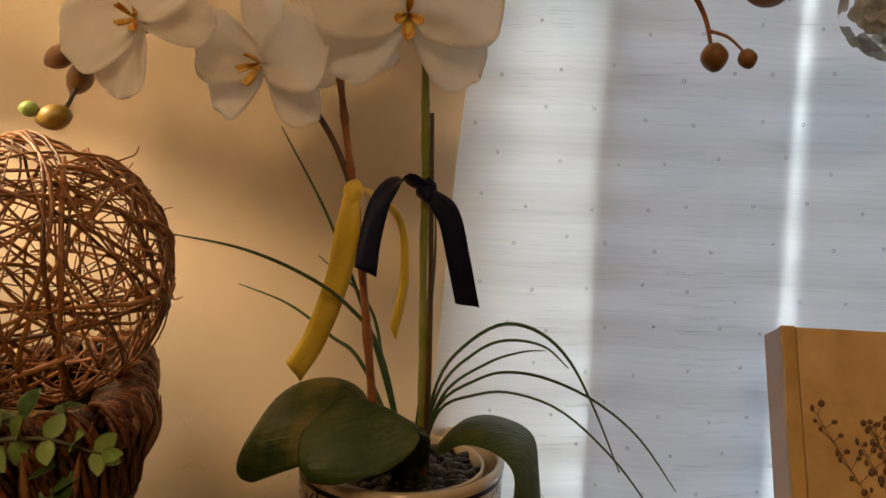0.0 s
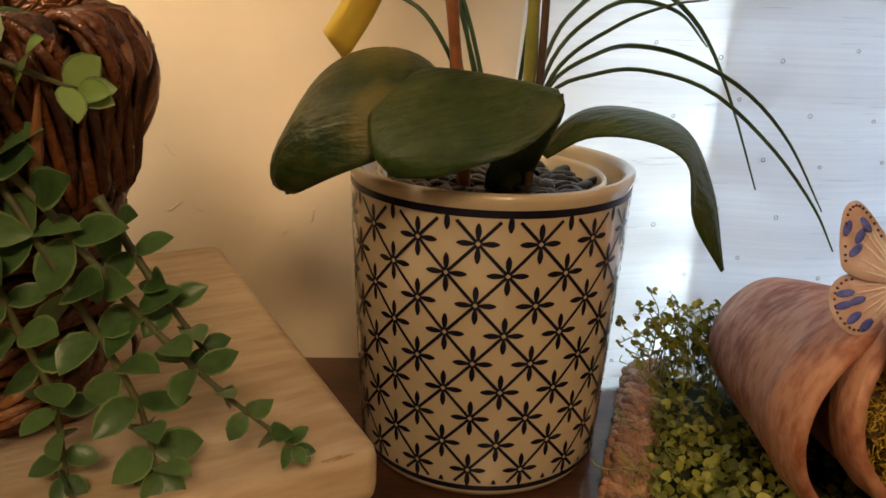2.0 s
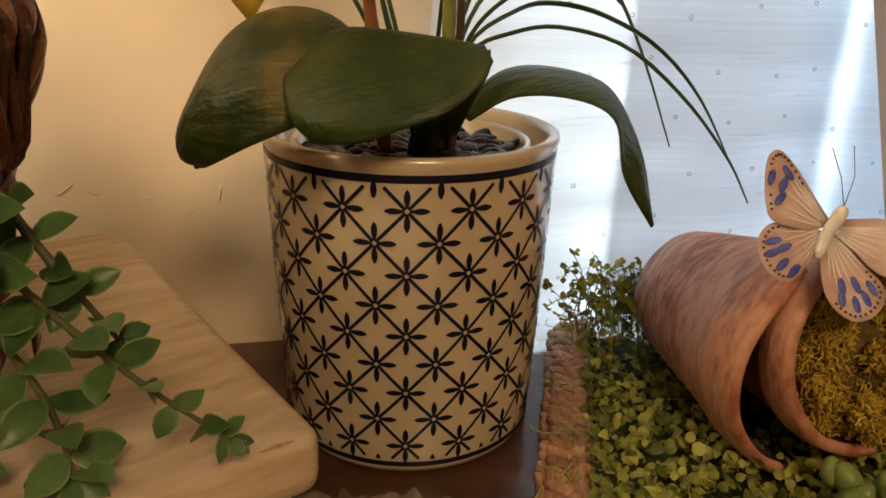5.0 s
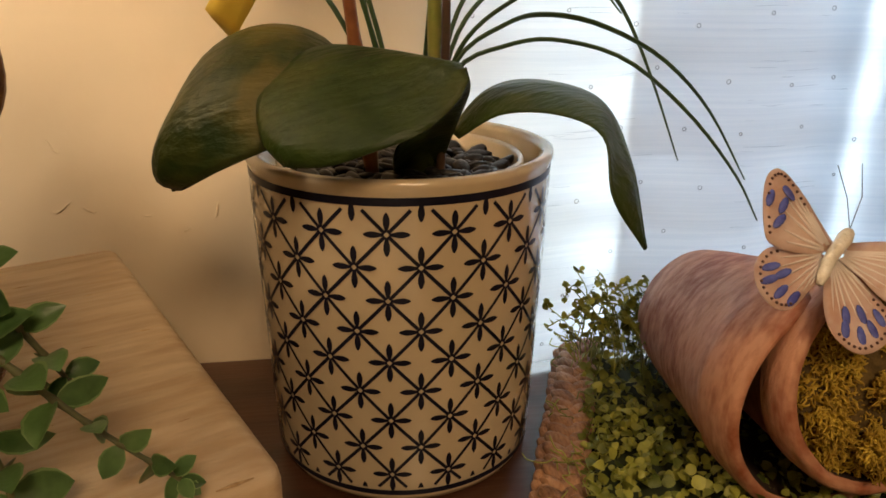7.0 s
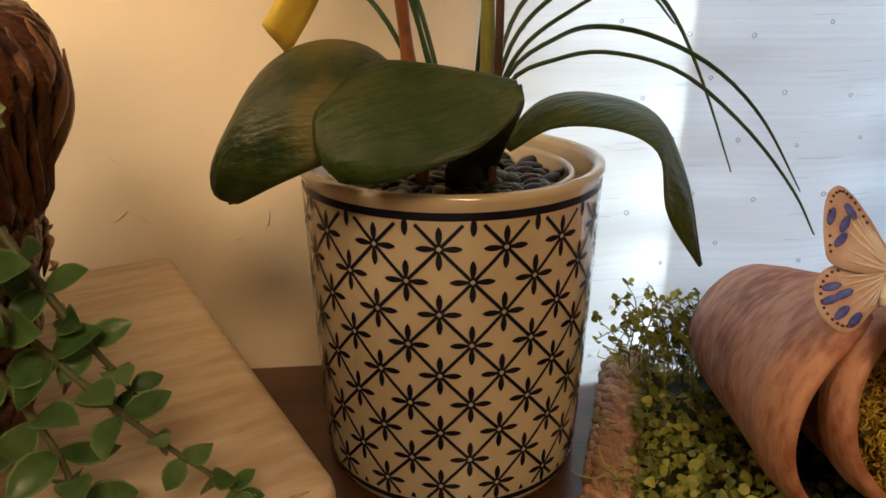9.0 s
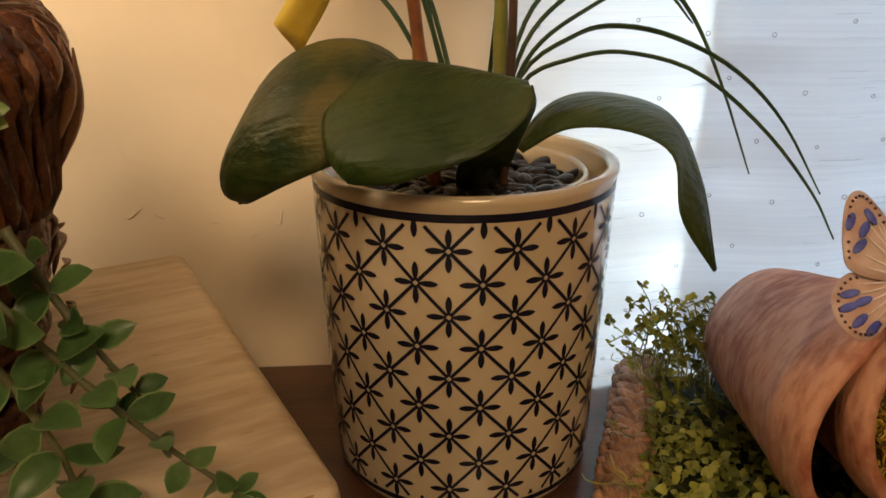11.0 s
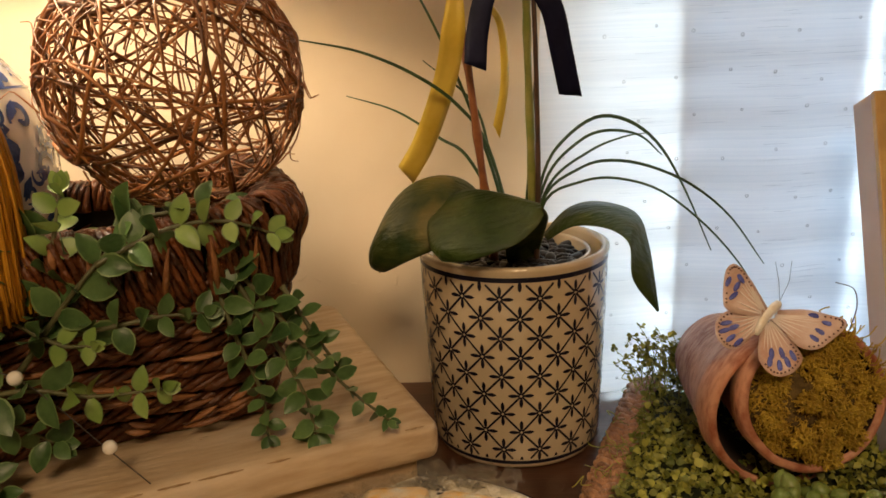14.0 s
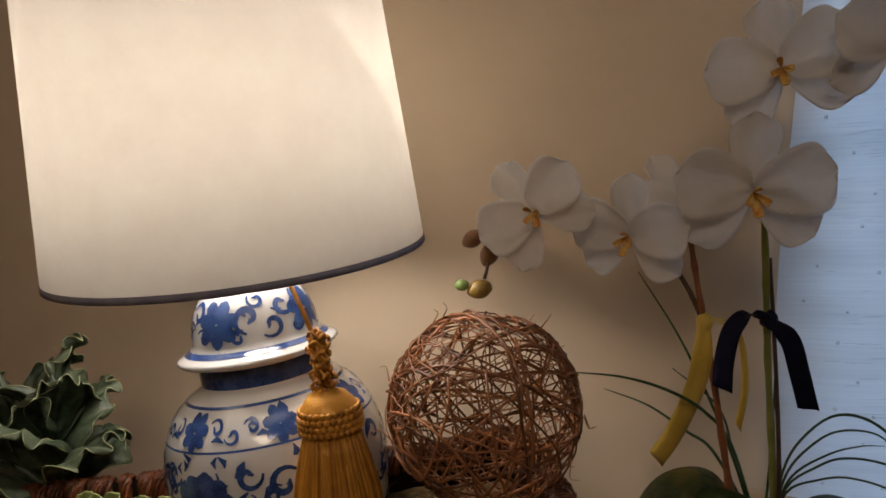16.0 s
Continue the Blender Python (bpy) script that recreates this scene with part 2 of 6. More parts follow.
M_PEARL = mat("pearl", (0.78, 0.74, 0.66), (0.84, 0.80, 0.74), 0.2, 60, coat=0.5)
M_KALE = mat("ornamental_kale", (0.025, 0.046, 0.024), (0.135, 0.17, 0.10), 0.45, 22, 0.5, 70, fine=0.5, transl=0.15)
M_KALEEDGE = mat("kale_fringe", (0.30, 0.34, 0.16), (0.4, 0.42, 0.22), 0.6, 60)
M_ROS = mat("pale_rosette", (0.18, 0.24, 0.06), (0.34, 0.38, 0.14), 0.45, 30, random_tint=0.5, island=True)
M_PLATE = mat("white_stoneware", (0.74, 0.72, 0.66), (0.80, 0.78, 0.72), 0.16, 20, coat=0.5)
M_CANDY = mat("yellow_sweet", (0.80, 0.77, 0.70), (0.86, 0.46, 0.003), 0.4, 60, 0.2, 150, fine=0.1)
M_FILM = clear_film("cellophane", 0.05, 1.15, (0.97, 0.96, 0.93, 1))
M_FILM2 = clear_film("cellophane_wrap", 0.05, 1.18, (0.96, 0.94, 0.90, 1))
M_ART = mat("gold_art_print", (0.46, 0.28, 0.11), (0.68, 0.46, 0.22), 0.4, 9, fine=0.5)
M_ARTSIDE = mat("canvas_side", (0.50, 0.38, 0.32), (0.56, 0.44, 0.38), 0.7, 12)
M_GILT = mat("gilt_edge", (0.42, 0.25, 0.08), (0.56, 0.36, 0.13), 0.4, 30)
M_SPRAY = mat("dark_flower_print", (0.10, 0.05, 0.02), (0.16, 0.08, 0.04), 0.6, 90)
M_HYD = mat("blue_white_petal", (0.40, 0.46, 0.48), (0.62, 0.62, 0.58), 0.6, 60, random_tint=0.5, island=True, transl=0.3)
M_SOIL = mat("dry_moss_stuffing", (0.035, 0.02, 0.006), (0.17, 0.11, 0.03), 0.9, 110, 1.0, 220)


# ---- building helpers ----
FRAMES = {}
# turns the laid-out set to plumb and to the wall
PLUMB = Matrix.Translation((0.01935, 0.00149, -0.00463)) @ pose(0, 0, 0, -0.12, -2.74, 1.34)


def upright(m, z=None):
    """m turned to the plumb set's place and heading, still upright; z: its new height."""
    p = PLUMB @ m.translation
    p.z = m.translation.z if z is None else z
    return Matrix.Translation(p) @ pose(0, 0, 0, 0, 0, 1.34) @ m.to_3x3().to_4x4()


rnd = random.Random(7)


def thing(name, m, label, category, group="", kind="", at=None):
    """An Empty that parents a thing's parts. m: its frame as laid out; at: where it stands, if not turned with the set."""
    ob = new(name)
    ob.empty_display_size = 0.02
    ob.matrix_world = PLUMB @ m if at is None else at
    FRAMES[ob.name] = m.inverted()
    return tagged(ob, label, category, group, kind)


def part(name, bm, material, parent, label="", world=False, smooth=True, kind=""):
    """Links a bmesh as one mesh under a thing or a part. world: its points are in world metres, not in the thing's own frame."""
    if world:
        bm.transform(FRAMES[parent.name])
    me = bpy.data.meshes.new(name)
    bm.to_mesh(me)
    bm.free()
    if smooth:
        me.shade_smooth()
    me.materials.append(material)
    ob = new(name, me)
    ob.parent = parent
    FRAMES[ob.name] = FRAMES[parent.name]
    return tagged(ob, label, "", "", kind)


def solid(name, bm, material, label, category, kind="", smooth=False, group=""):
    me = bpy.data.meshes.new(name)
    bm.to_mesh(me)
    bm.free()
    if smooth:
        me.shade_smooth()
    me.materials.append(material)
    return tagged(new(name, me), label, category, group, kind)


def spline(pts, n):
    """n points along a smooth curve through pts."""
    P = [Vector(p) for p in pts]
    P = [2 * P[0] - P[1]] + P + [2 * P[-1] - P[-2]]
    out = []
    for i in range(n):
        f = i / (n - 1) * (len(P) - 3)
        k = min(int(f), len(P) - 4)
        t = f - k
        a, b, c, d = P[k:k + 4]
        out.append(0.5 * (2 * b + (c - a) * t + (2 * a - 5 * b + 4 * c - d) * t * t + (3 * b - a - 3 * c + d) * t ** 3))
    return out


def tube(bm, pts, r, sides=6, flat=1.0, cap=True):
    pts = [Vector(p) for p in pts]
    n = len(pts)
    rs = r if isinstance(r, (list, tuple)) else [r] * n
    rings, side = [], None
    for i, p in enumerate(pts):
        t = (pts[min(i + 1, n - 1)] - pts[max(i - 1, 0)]).normalized()
        if side is None:
            side = t.orthogonal().normalized()
        side = (side - t * side.dot(t)).normalized()
        up = t.cross(side)
        rings.append([bm.verts.new(p + rs[i] * (math.cos(a) * side + flat * math.sin(a) * up)) for a in (2 * math.pi * k / sides for k in range(sides))])
    for a, b in zip(rings, rings[1:]):
        for k in range(sides):
            bm.faces.new((a[k], a[(k + 1) % sides], b[(k + 1) % sides], b[k]))
    if cap:
        bm.faces.new(rings[0][::-1])
        bm.faces.new(rings[-1])


def lathe(bm, profile, seg=64, wobble=0.0, close=False, caps=True):
    """Turns (radius, height) pairs about z."""
    rings = []
    for r, z in profile:
        rings.append([bm.verts.new(((r + wobble * noise.noise((3 * math.cos(a), 3 * math.sin(a), z * 30))) * math.cos(a),
                                    (r + wobble * noise.noise((3 * math.cos(a), 3 * math.sin(a), z * 30))) * math.sin(a), z))
                      for a in (2 * math.pi * k / seg for k in range(seg))])
    pairs = list(zip(rings, rings[1:])) + ([(rings[-1], rings[0])] if close else [])
    for a, b in pairs:
        for k in range(seg):
            bm.faces.new((a[k], a[(k + 1) % seg], b[(k + 1) % seg], b[k]))
    if caps and not close:
        for ring in (rings[0], rings[-1]):
            if (ring[0].co - ring[seg // 2].co).length > 1e-6:
                bm.faces.new(ring)


def box(bm, lo, hi, bevel=0.0, seg=2):
    m = Matrix.Translation((Vector(lo) + Vector(hi)) / 2) @ Matrix.Diagonal((*(Vector(hi) - Vector(lo)), 1))
    g = bmesh.ops.create_cube(bm, size=1, matrix=m)
    if bevel:
        edges = list({e for v in g["verts"] for e in v.link_edges})
        bmesh.ops.bevel(bm, geom=edges, offset=bevel, segments=seg, profile=0.5, affect="EDGES")


def blob(bm, m, sub=2):
    bmesh.ops.create_icosphere(bm, subdivisions=sub, radius=1, matrix=m)


def sheet(bm, rows, thick=0.0):
    """A surface through rows of points; with thick, closed on both sides."""
    def lay(rows):
        return [[bm.verts.new(p) for p in row] for row in rows]

    def skin(V, flip=False):
        for a, b in zip(V, V[1:]):
            for k in range(len(a) - 1):
                q = (a[k], a[k + 1], b[k + 1], b[k])
                bm.faces.new(q[::-1] if flip else q)
    V = lay(rows)
    skin(V)
    if thick:
        bm.normal_update()
        W = [[bm.verts.new(v.co - v.normal * thick) for v in row] for row in V]
        skin(W, True)
        ring = lambda G: G[0] + [r[-1] for r in G[1:]] + G[-1][-2::-1] + [r[0] for r in G[-2:0:-1]]
        a, b = ring(V), ring(W)
        for k in range(len(a)):
            j = (k + 1) % len(a)
            bm.faces.new((a[j], a[k], b[k], b[j]))


def between(A, B, n, m, bulge=0.0, ridge=0.0):
    """Rows of a leaf blade spread between two edge curves."""
    A, B = spline(A, n), spline(B, n)
    rows = []
    for i in range(n):
        t = (A[min(i + 1, n - 1)] - A[max(i - 1, 0)]).normalized()
        w = B[i] - A[i]
        nrm = t.cross(w)
        nrm = nrm.normalized() if nrm.length > 1e-9 else Vector((0, 0, 1))
        if nrm.z < 0:
            nrm = -nrm
        row = []
        for k in range(m):
            f = k / (m - 1)
            h = bulge * math.sin(math.pi * f) * min(1, w.length / 0.03) + ridge * math.sin(f * 40) * math.sin(math.pi * f)
            h -= 2.5 * ridge * math.exp(-((f - 0.5) / 0.05) ** 2)
            row.append(A[i] + w * f + nrm * h)
        rows.append(row)
    return rows


def moved(bm, m):
    bm.transform(m)
    return bm


# ---- the room ----
def wall_box(name, lo, hi, material, label, cat="wall"):
    bm = bmesh.new()
    box(bm, lo, hi)
    return solid(name, bm, material, label, cat, "structure")


WX0, WX1, WZ0, WZ1 = 0.030, 0.90, -0.10, 1.20     # window opening
bm = bmesh.new()
for lo, hi in (((-1.8, 0.628, -0.8), (WX0, 0.748, 1.6)), ((WX1, 0.628, -0.8), (1.8, 0.748, 1.6)), ((WX0, 0.628, -0.8), (WX1, 0.748, WZ0)), ((WX0, 0.628, WZ1), (WX1, 0.748, 1.6))):
    box(bm, lo, hi)
solid("wall_north", bm, M_WALL, "cream painted plaster wall with a window opening", "wall", "structure")
FRAMES["wall_north"] = Matrix()
NORTH = bpy.data.objects["wall_north"]
for cx, cz, w, k in ((-0.217, 0.119, 0.018, 1), (-0.200, 0.114, 0.012, 2), (-0.170, 0.113, 0.010, 3), (-0.128, 0.111, 0.010, 4), (-0.146, 0.098, 0.006, 5), (-0.215, 0.154, 0.016, 6)):
    bm = bmesh.new()
    pts = [Vector((cx - 0.004 + w * (i / 3 - 0.5) + 0.004 * noise.noise((i, k, 0.5)), 0.6286, cz - 0.012 + 0.010 * noise.noise((i * 0.8, k * 3.3, 2.5)))) for i in range(4)]
    tube(bm, spline(pts, 12), [0.0002 + 0.0008 * math.sin(math.pi * i / 11) for i in range(12)], 6)
    part("plaster_scar", bm, M_WALL, NORTH)
wall_box("wall_west", (-1.92, -3.0, -0.8), (-1.8, 0.748, 1.6), M_WALL, "cream painted plaster side wall")
wall_box("wall_east", (1.8, -3.0, -0.8), (1.92, 0.748, 1.6), M_WALL, "cream painted plaster side wall")
wall_box("wall_south", (-1.92, -3.12, -0.8), (1.92, -3.0, 1.6), M_WALL, "cream painted plaster end wall")
wall_box("ceiling", (-1.92, -3.12, 1.6), (1.92, 0.748, 1.7), M_CEIL, "plain white painted ceiling", "ceiling")
wall_box("floor", (-1.92, -3.12, -0.9), (1.92, 0.748, -0.8), M_FLOOR, "beige carpeted floor", "floor")

# dresser with an overhanging top
dresser = thing("dresser", pose(0, 0, -0.8), "dark-stained wooden dresser standing against the wall", "dresser", at=pose(0, 0, -0.8))
bm = bmesh.new()
box(bm, (-1.1, -0.10, -0.03), (1.1, 0.6275, 0.0), 0.004)
part("top", bm, M_TABLE, dresser, world=True, smooth=False)
bm = bmesh.new()
box(bm, (-1.07, -0.07, -0.8), (1.07, 0.622, -0.031), 0.003)
part("body", bm, M_TABLE, dresser, world=True, smooth=False)

# window: frame, panes, blind slats, curtains
win = thing("window_1", pose(WX0, 0.71, WZ0), "white framed window behind a sheer curtain", "window", kind="structure", at=pose(WX0, 0.688, WZ0))
bm = bmesh.new()
for lo, hi in (((WX0, 0.69, WZ0), (WX0 + 0.035, 0.75, WZ1)), ((WX1 - 0.035, 0.69, WZ0), (WX1, 0.75, WZ1)), ((WX0 + 0.035, 0.69, WZ0), (WX1 - 0.035, 0.75, WZ0 + 0.04)),
               ((WX0 + 0.035, 0.69, WZ1 - 0.04), (WX1 - 0.035, 0.75, WZ1)), ((0.455, 0.70, WZ0 + 0.04), (0.49, 0.74, WZ1 - 0.04))):
    box(bm, lo, hi, 0.002)
part("window_frame", bm, M_TRIM, win, world=True, smooth=False)
for x0, x1 in ((WX0 + 0.035, 0.455), (0.49, WX1 - 0.035)):
    bm = bmesh.new()
    box(bm, (x0, 0.718, WZ0 + 0.04), (x1, 0.722, WZ1 - 0.04))
    part("pane", bm, M_GLASS, win, world=True, smooth=False).visible_shadow = False
blind = thing("window_blind", pose(0.47, 0.656, 1.19), "white horizontal blind with half-open slats", "blind", kind="structure", at=pose(0.47, 0.634, 1.19))
bm = bmesh.new()
box(bm, (-0.43, -0.012, -0.012), (0.41, 0.014, 0.008), 0.002)
head_rail = part("head_rail", bm, M_TRIM, blind, smooth=False)
bm = bmesh.new()
sheet(bm, [[Vector((x, -0.021 + 0.042 * k / 4, 0.0022 * math.sin(math.pi * k / 4))) for k in range(5)] for x in (-0.43, 0.41)], 0.001)
slat_mesh = None
for i in range(26):
    if slat_mesh is None:
        s = part("slat", bm, M_TRIM, blind)
        slat_mesh = s.data
    else:
        s = new("slat", slat_mesh)
        s.parent = blind
    s.matrix_basis = pose(0, 0, -0.045 - 0.0475 * i, 42, 0, 0)


def curtain_y(x, y, amp, period, phase, z):
    return y + amp * math.sin(2 * math.pi * x / period + phase + 0.5 * noise.noise((x * 6, 0, z * 2))) + 0.004 * noise.noise((x * 12, 3, z * 5))


def curtain_sheet(x0, x1, y, amp, period, z0, z1, phase=0.0, flare=0.0):
    rows = []
    nx = int((x1 - x0) / 0.006)
    for i in range(25):
        z = z0 + (z1 - z0) * i / 24
        row = []
        for k in range(nx + 1):
            x = x0 + (x1 - x0) * k / nx
            yy = curtain_y(x, y, amp, period, phase, z)
            xx = x + flare * (1 - k / nx) * (z - 0.3) + 0.004 * noise.noise((k * 0.02, 5, z * 4)) * (k < 4)
            row.append(Vector((xx, yy, z)))
        rows.append(row)
    return rows


curtain = thing("sheer_curtain", pose(0.4, 0.61, 1.45), "white sheer curtain with small embroidered flecks, hanging over the window", "curtain", at=pose(0.4, 0.592, 1.45))
bm = bmesh.new()
sheet(bm, curtain_sheet(-0.003, 1.0, 0.610, 0.0055, 0.115, 0.004, 1.45, 1.0, 0.085))
part("panel", bm, M_SHEER, curtain, world=True)
bm = bmesh.new()
rr = random.Random(3)
for row in range(31):
    for col in range(24):
        x, z = 0.018 + 0.040 * (col + 0.5 * (row % 2)) + rr.uniform(-0.008, 0.008), 0.018 + 0.032 * row + rr.uniform(-0.007, 0.007)
        if x > 0.97:
            continue
        y = 0.610 + 0.0055 * math.sin(2 * math.pi * x / 0.115 + 1.0) - 0.004
        r = rr.uniform(0.0009, 0.0013)
        tube(bm, [(x + r * math.cos(a), y, z + r * math.sin(a)) for a in (0.0, 0.8, 1.6, 2.4, 3.2, 4.0, 4.8, 5.6, 6.3)], 0.00028, 4)
part("fleck_embroidery", bm, M_DOT, curtain, world=True, kind="stuff")
bm = bmesh.new()
for _ in range(650):
    x0, z0, ln = rr.uniform(0.03, 0.45), rr.uniform(0.01, 0.55), rr.uniform(0.006, 0.035)
    pts = [(x0 + ln * k / 7, curtain_y(x0 + ln * k / 7, 0.610, 0.0055, 0.115, 1.0, z0) - 0.0007, z0 + 0.0006 * noise.noise((x0 * 90 + k * 0.3, z0 * 50, 1))) for k in range(8)]
    r = rr.uniform(0.00010, 0.00020)
    tube(bm, pts, [r * (0.4 + 0.6 * math.sin(math.pi * (k + 0.5) / 8)) for k in range(8)], 4)
part("slub_thread", bm, M_SLUB, curtain, "fine horizontal slub threads", world=True, kind="stuff")
bm = bmesh.new()
tube(bm, [(-0.05, 0.61, 1.46), (1.05, 0.61, 1.46)], 0.008, 12)
part("curtain_rod", bm, M_TRIM, curtain, world=True)
for x0, x1 in ((0.109, 0.252), (0.262, 1.0)):
    lining = thing("curtain_lining", pose(x0, 0.635, 1.45), "pale grey lining curtain hanging behind the sheer", "curtain", "lining panels", at=pose(x0, 0.617, 1.45))
    bm = bmesh.new()
    sheet(bm, curtain_sheet(x0, x1, 0.6205, 0.0012, 0.14, 0.004, 1.45))
    part("panel", bm, M_LINING, lining, world=True)

# ---- cream wooden riser ----
RISER = pose(-0.090, 0.404, 0, 0, 0, 22)
riser = thing("wooden_riser", RISER, "cream-painted wooden riser with worn edges on the dresser", "riser", at=pose(-0.0815, 0.3905, 0, 0, 0, 25.5))
bm = bmesh.new()
box(bm, (-0.56, 0.0, 0.058), (0.0, 0.250, 0.0845), 0.0075, 4)
part("top_board", bm, M_CREAM, riser)
nick_rnd = random.Random(41)
bm = bmesh.new()
for i in range(90):
    x, y, ln = nick_rnd.uniform(-0.54, -0.012), nick_rnd.uniform(0.012, 0.23), nick_rnd.uniform(0.0015, 0.006)
    tube(bm, [(x - ln, y, 0.0844), (x - ln * 0.3, y + nick_rnd.uniform(-0.0006, 0.0006), 0.08450), (x + ln, y + nick_rnd.uniform(-0.001, 0.001), 0.0844)], [0.0001, nick_rnd.uniform(0.0002, 0.0005), 0.0001], 5, 0.6)
for i in range(26):
    x, ln = nick_rnd.uniform(-0.54, -0.02), nick_rnd.uniform(0.004, 0.016)
    tube(bm, [(x, 0.0012, 0.0830), (x + ln * 0.5, 0.0014, 0.0828), (x + ln, 0.0012, 0.0830)], [0.0002, 0.0007, 0.0002], 5, 0.6)
part("worn_nicks", bm, M_CREAMDARK, riser, "dark worn nicks and scratches", kind="stuff")
bm = bmesh.new()
box(bm, (-0.548, 0.012, 0.020), (-0.012, 0.238, 0.058), 0.002)
part("apron", bm, M_CREAM, riser, smooth=False)
bm = bmesh.new()
box(bm, (-0.555, 0.004, 0.0), (-0.004, 0.238, 0.020), 0.004, 2)
part("base_board", bm, M_CREAM, riser, smooth=False)

# ---- planter with the orchid ----
PX, PY, PH, RT, RB = -0.030, 0.537, 0.1575, 0.0718, 0.0655
planter = thing("planter", pose(PX, PY, 0), "cream glazed ceramic planter with a navy lattice of stars", "planter", at=pose(PX, PY, 0))


def pot_r(z):
    f = z / PH
    return RB + (RT - RB) * f ** 0.8


bm = bmesh.new()
prof = [(0.0, 0.004), (0.052, 0.004), (0.057, 0.0), (RB - 0.0008, 0.0012), (RB, 0.004)] + [(pot_r(PH * k / 14), PH * k / 14) for k in range(1, 14)]
prof += [(RT, PH - 0.006), (RT + 0.0012, PH - 0.0035), (RT + 0.0008, PH - 0.0008), (RT - 0.0015, PH), (RT - 0.0040, PH - 0.0008), (RT - 0.0052, PH - 0.004), (RT - 0.0062, PH - 0.03), (0.0, PH - 0.03)]
lathe(bm, prof, 96)
part("body", bm, M_GLAZE, planter)


def on_pot(a, z, lift=0.00035):
    """The place on the planter's side at an angle (degrees from the front, to the right) and height."""
    r = pot_r(z) + lift
    return Vector((r * math.sin(radians(a)), -r * math.cos(radians(a)), z))


for z0, z1 in ((0.1468, 0.1503), (0.0050, 0.0078)):
    bm = bmesh.new()
    sheet(bm, [[on_pot(360 * k / 96, z) for k in range(97)] for z in (z0, z1)])
    part("navy_band", bm, M_NAVY, planter, "navy painted band")
bm = bmesh.new()
STEP, ROWZ, A0 = 360 / 32, 0.01473, -10.16
DEG = math.degrees(1 / 0.070)


def stroke(bm, pts, widths):
    """A painted stroke on the planter, in (angle, height)."""
    rows = []
    for i, (a, z) in enumerate(pts):
        a2, z2 = pts[min(i + 1, len(pts) - 1)]
        a1, z1 = pts[max(i - 1, 0)]
        dx, dz = (a2 - a1) / DEG, z2 - z1
        l = math.hypot(dx, dz)
        w = widths[i] / 2
        rows.append([on_pot(a - dz / l * w * DEG, z + dx / l * w), on_pot(a + dz / l * w * DEG, z - dx / l * w)])
    sheet(bm, rows)


for row in range(-1, 10):
    zc = 0.1348 - ROWZ * row
    for k in range(16):
        ac = A0 + STEP * (2 * k - row % 2)
        for da in (-1, 1):
            seg = [(ac + da * STEP * f, zc - ROWZ * f) for f in (0.045, 0.3, 0.5, 0.7, 0.955)]
            seg = [(a, z) for a, z in seg if 0.0070 < z < 0.1475]
            if len(seg) > 1:
                stroke(bm, seg, [0.0016] * len(seg))
        for dx, dz in ((1, 0), (-1, 0), (0, 1), (0, -1)):
            petal = [(ac + dx * f * DEG, zc + dz * f) for f in (0.0011, 0.0024, 0.0045, 0.0066, 0.0085, 0.0095)]
            w = [0.0010, 0.0016, 0.0026, 0.0028, 0.0017, 0.0003]
            keep = [(p, v) for p, v in zip(petal, w) if 0.0070 < p[1] < 0.1475]
            if len(keep) > 1:
                stroke(bm, [p for p, _ in keep], [v for _, v in keep])
part("painted_lattice", bm, M_NAVY, planter, "navy painted lattice of star flowers")
bm = bmesh.new()
lathe(bm, [(0.052, 0.114), (0.0585, 0.144), (0.0592, 0.1515), (0.0575, 0.1525), (0.0560, 0.150), (0.053, 0.134)], 72)
part("inner_pot", bm, M_GLAZE, planter, "plain cream inner pot")
bm = bmesh.new()
lathe(bm, [(0.0, 0.140), (0.057, 0.140)], 40)
part("bed", bm, M_BACKING, planter)
pm = []
for i in range(5):
    bm = bmesh.new()
    blob(bm, Matrix.Diagonal((0.0052 + 0.001 * i, 0.0035 + 0.0004 * i, 0.0026, 1)), 2)
    for v in bm.verts:
        v.co *= 1 + 0.18 * noise.noise(v.co * 220 + Vector((i * 9, 0, 0)))
    pm.append(bm)
pebbles = []
for i in range(150):
    r, a = 0.052 * math.sqrt((i + 0.5) / 150), i * 2.39996
    m = pose(r * math.cos(a), r * math.sin(a), 0.1435 + rnd.uniform(0, 0.003), rnd.uniform(-25, 25), rnd.uniform(-25, 25), rnd.uniform(0, 360))
    if i < 5:
        o = part("pebble", pm[i], M_PEBBLE, planter)
        pebbles.append(o.data)
    else:
        o = new("pebble", pebbles[i % 5])
        o.parent = planter
    o.matrix_basis = m

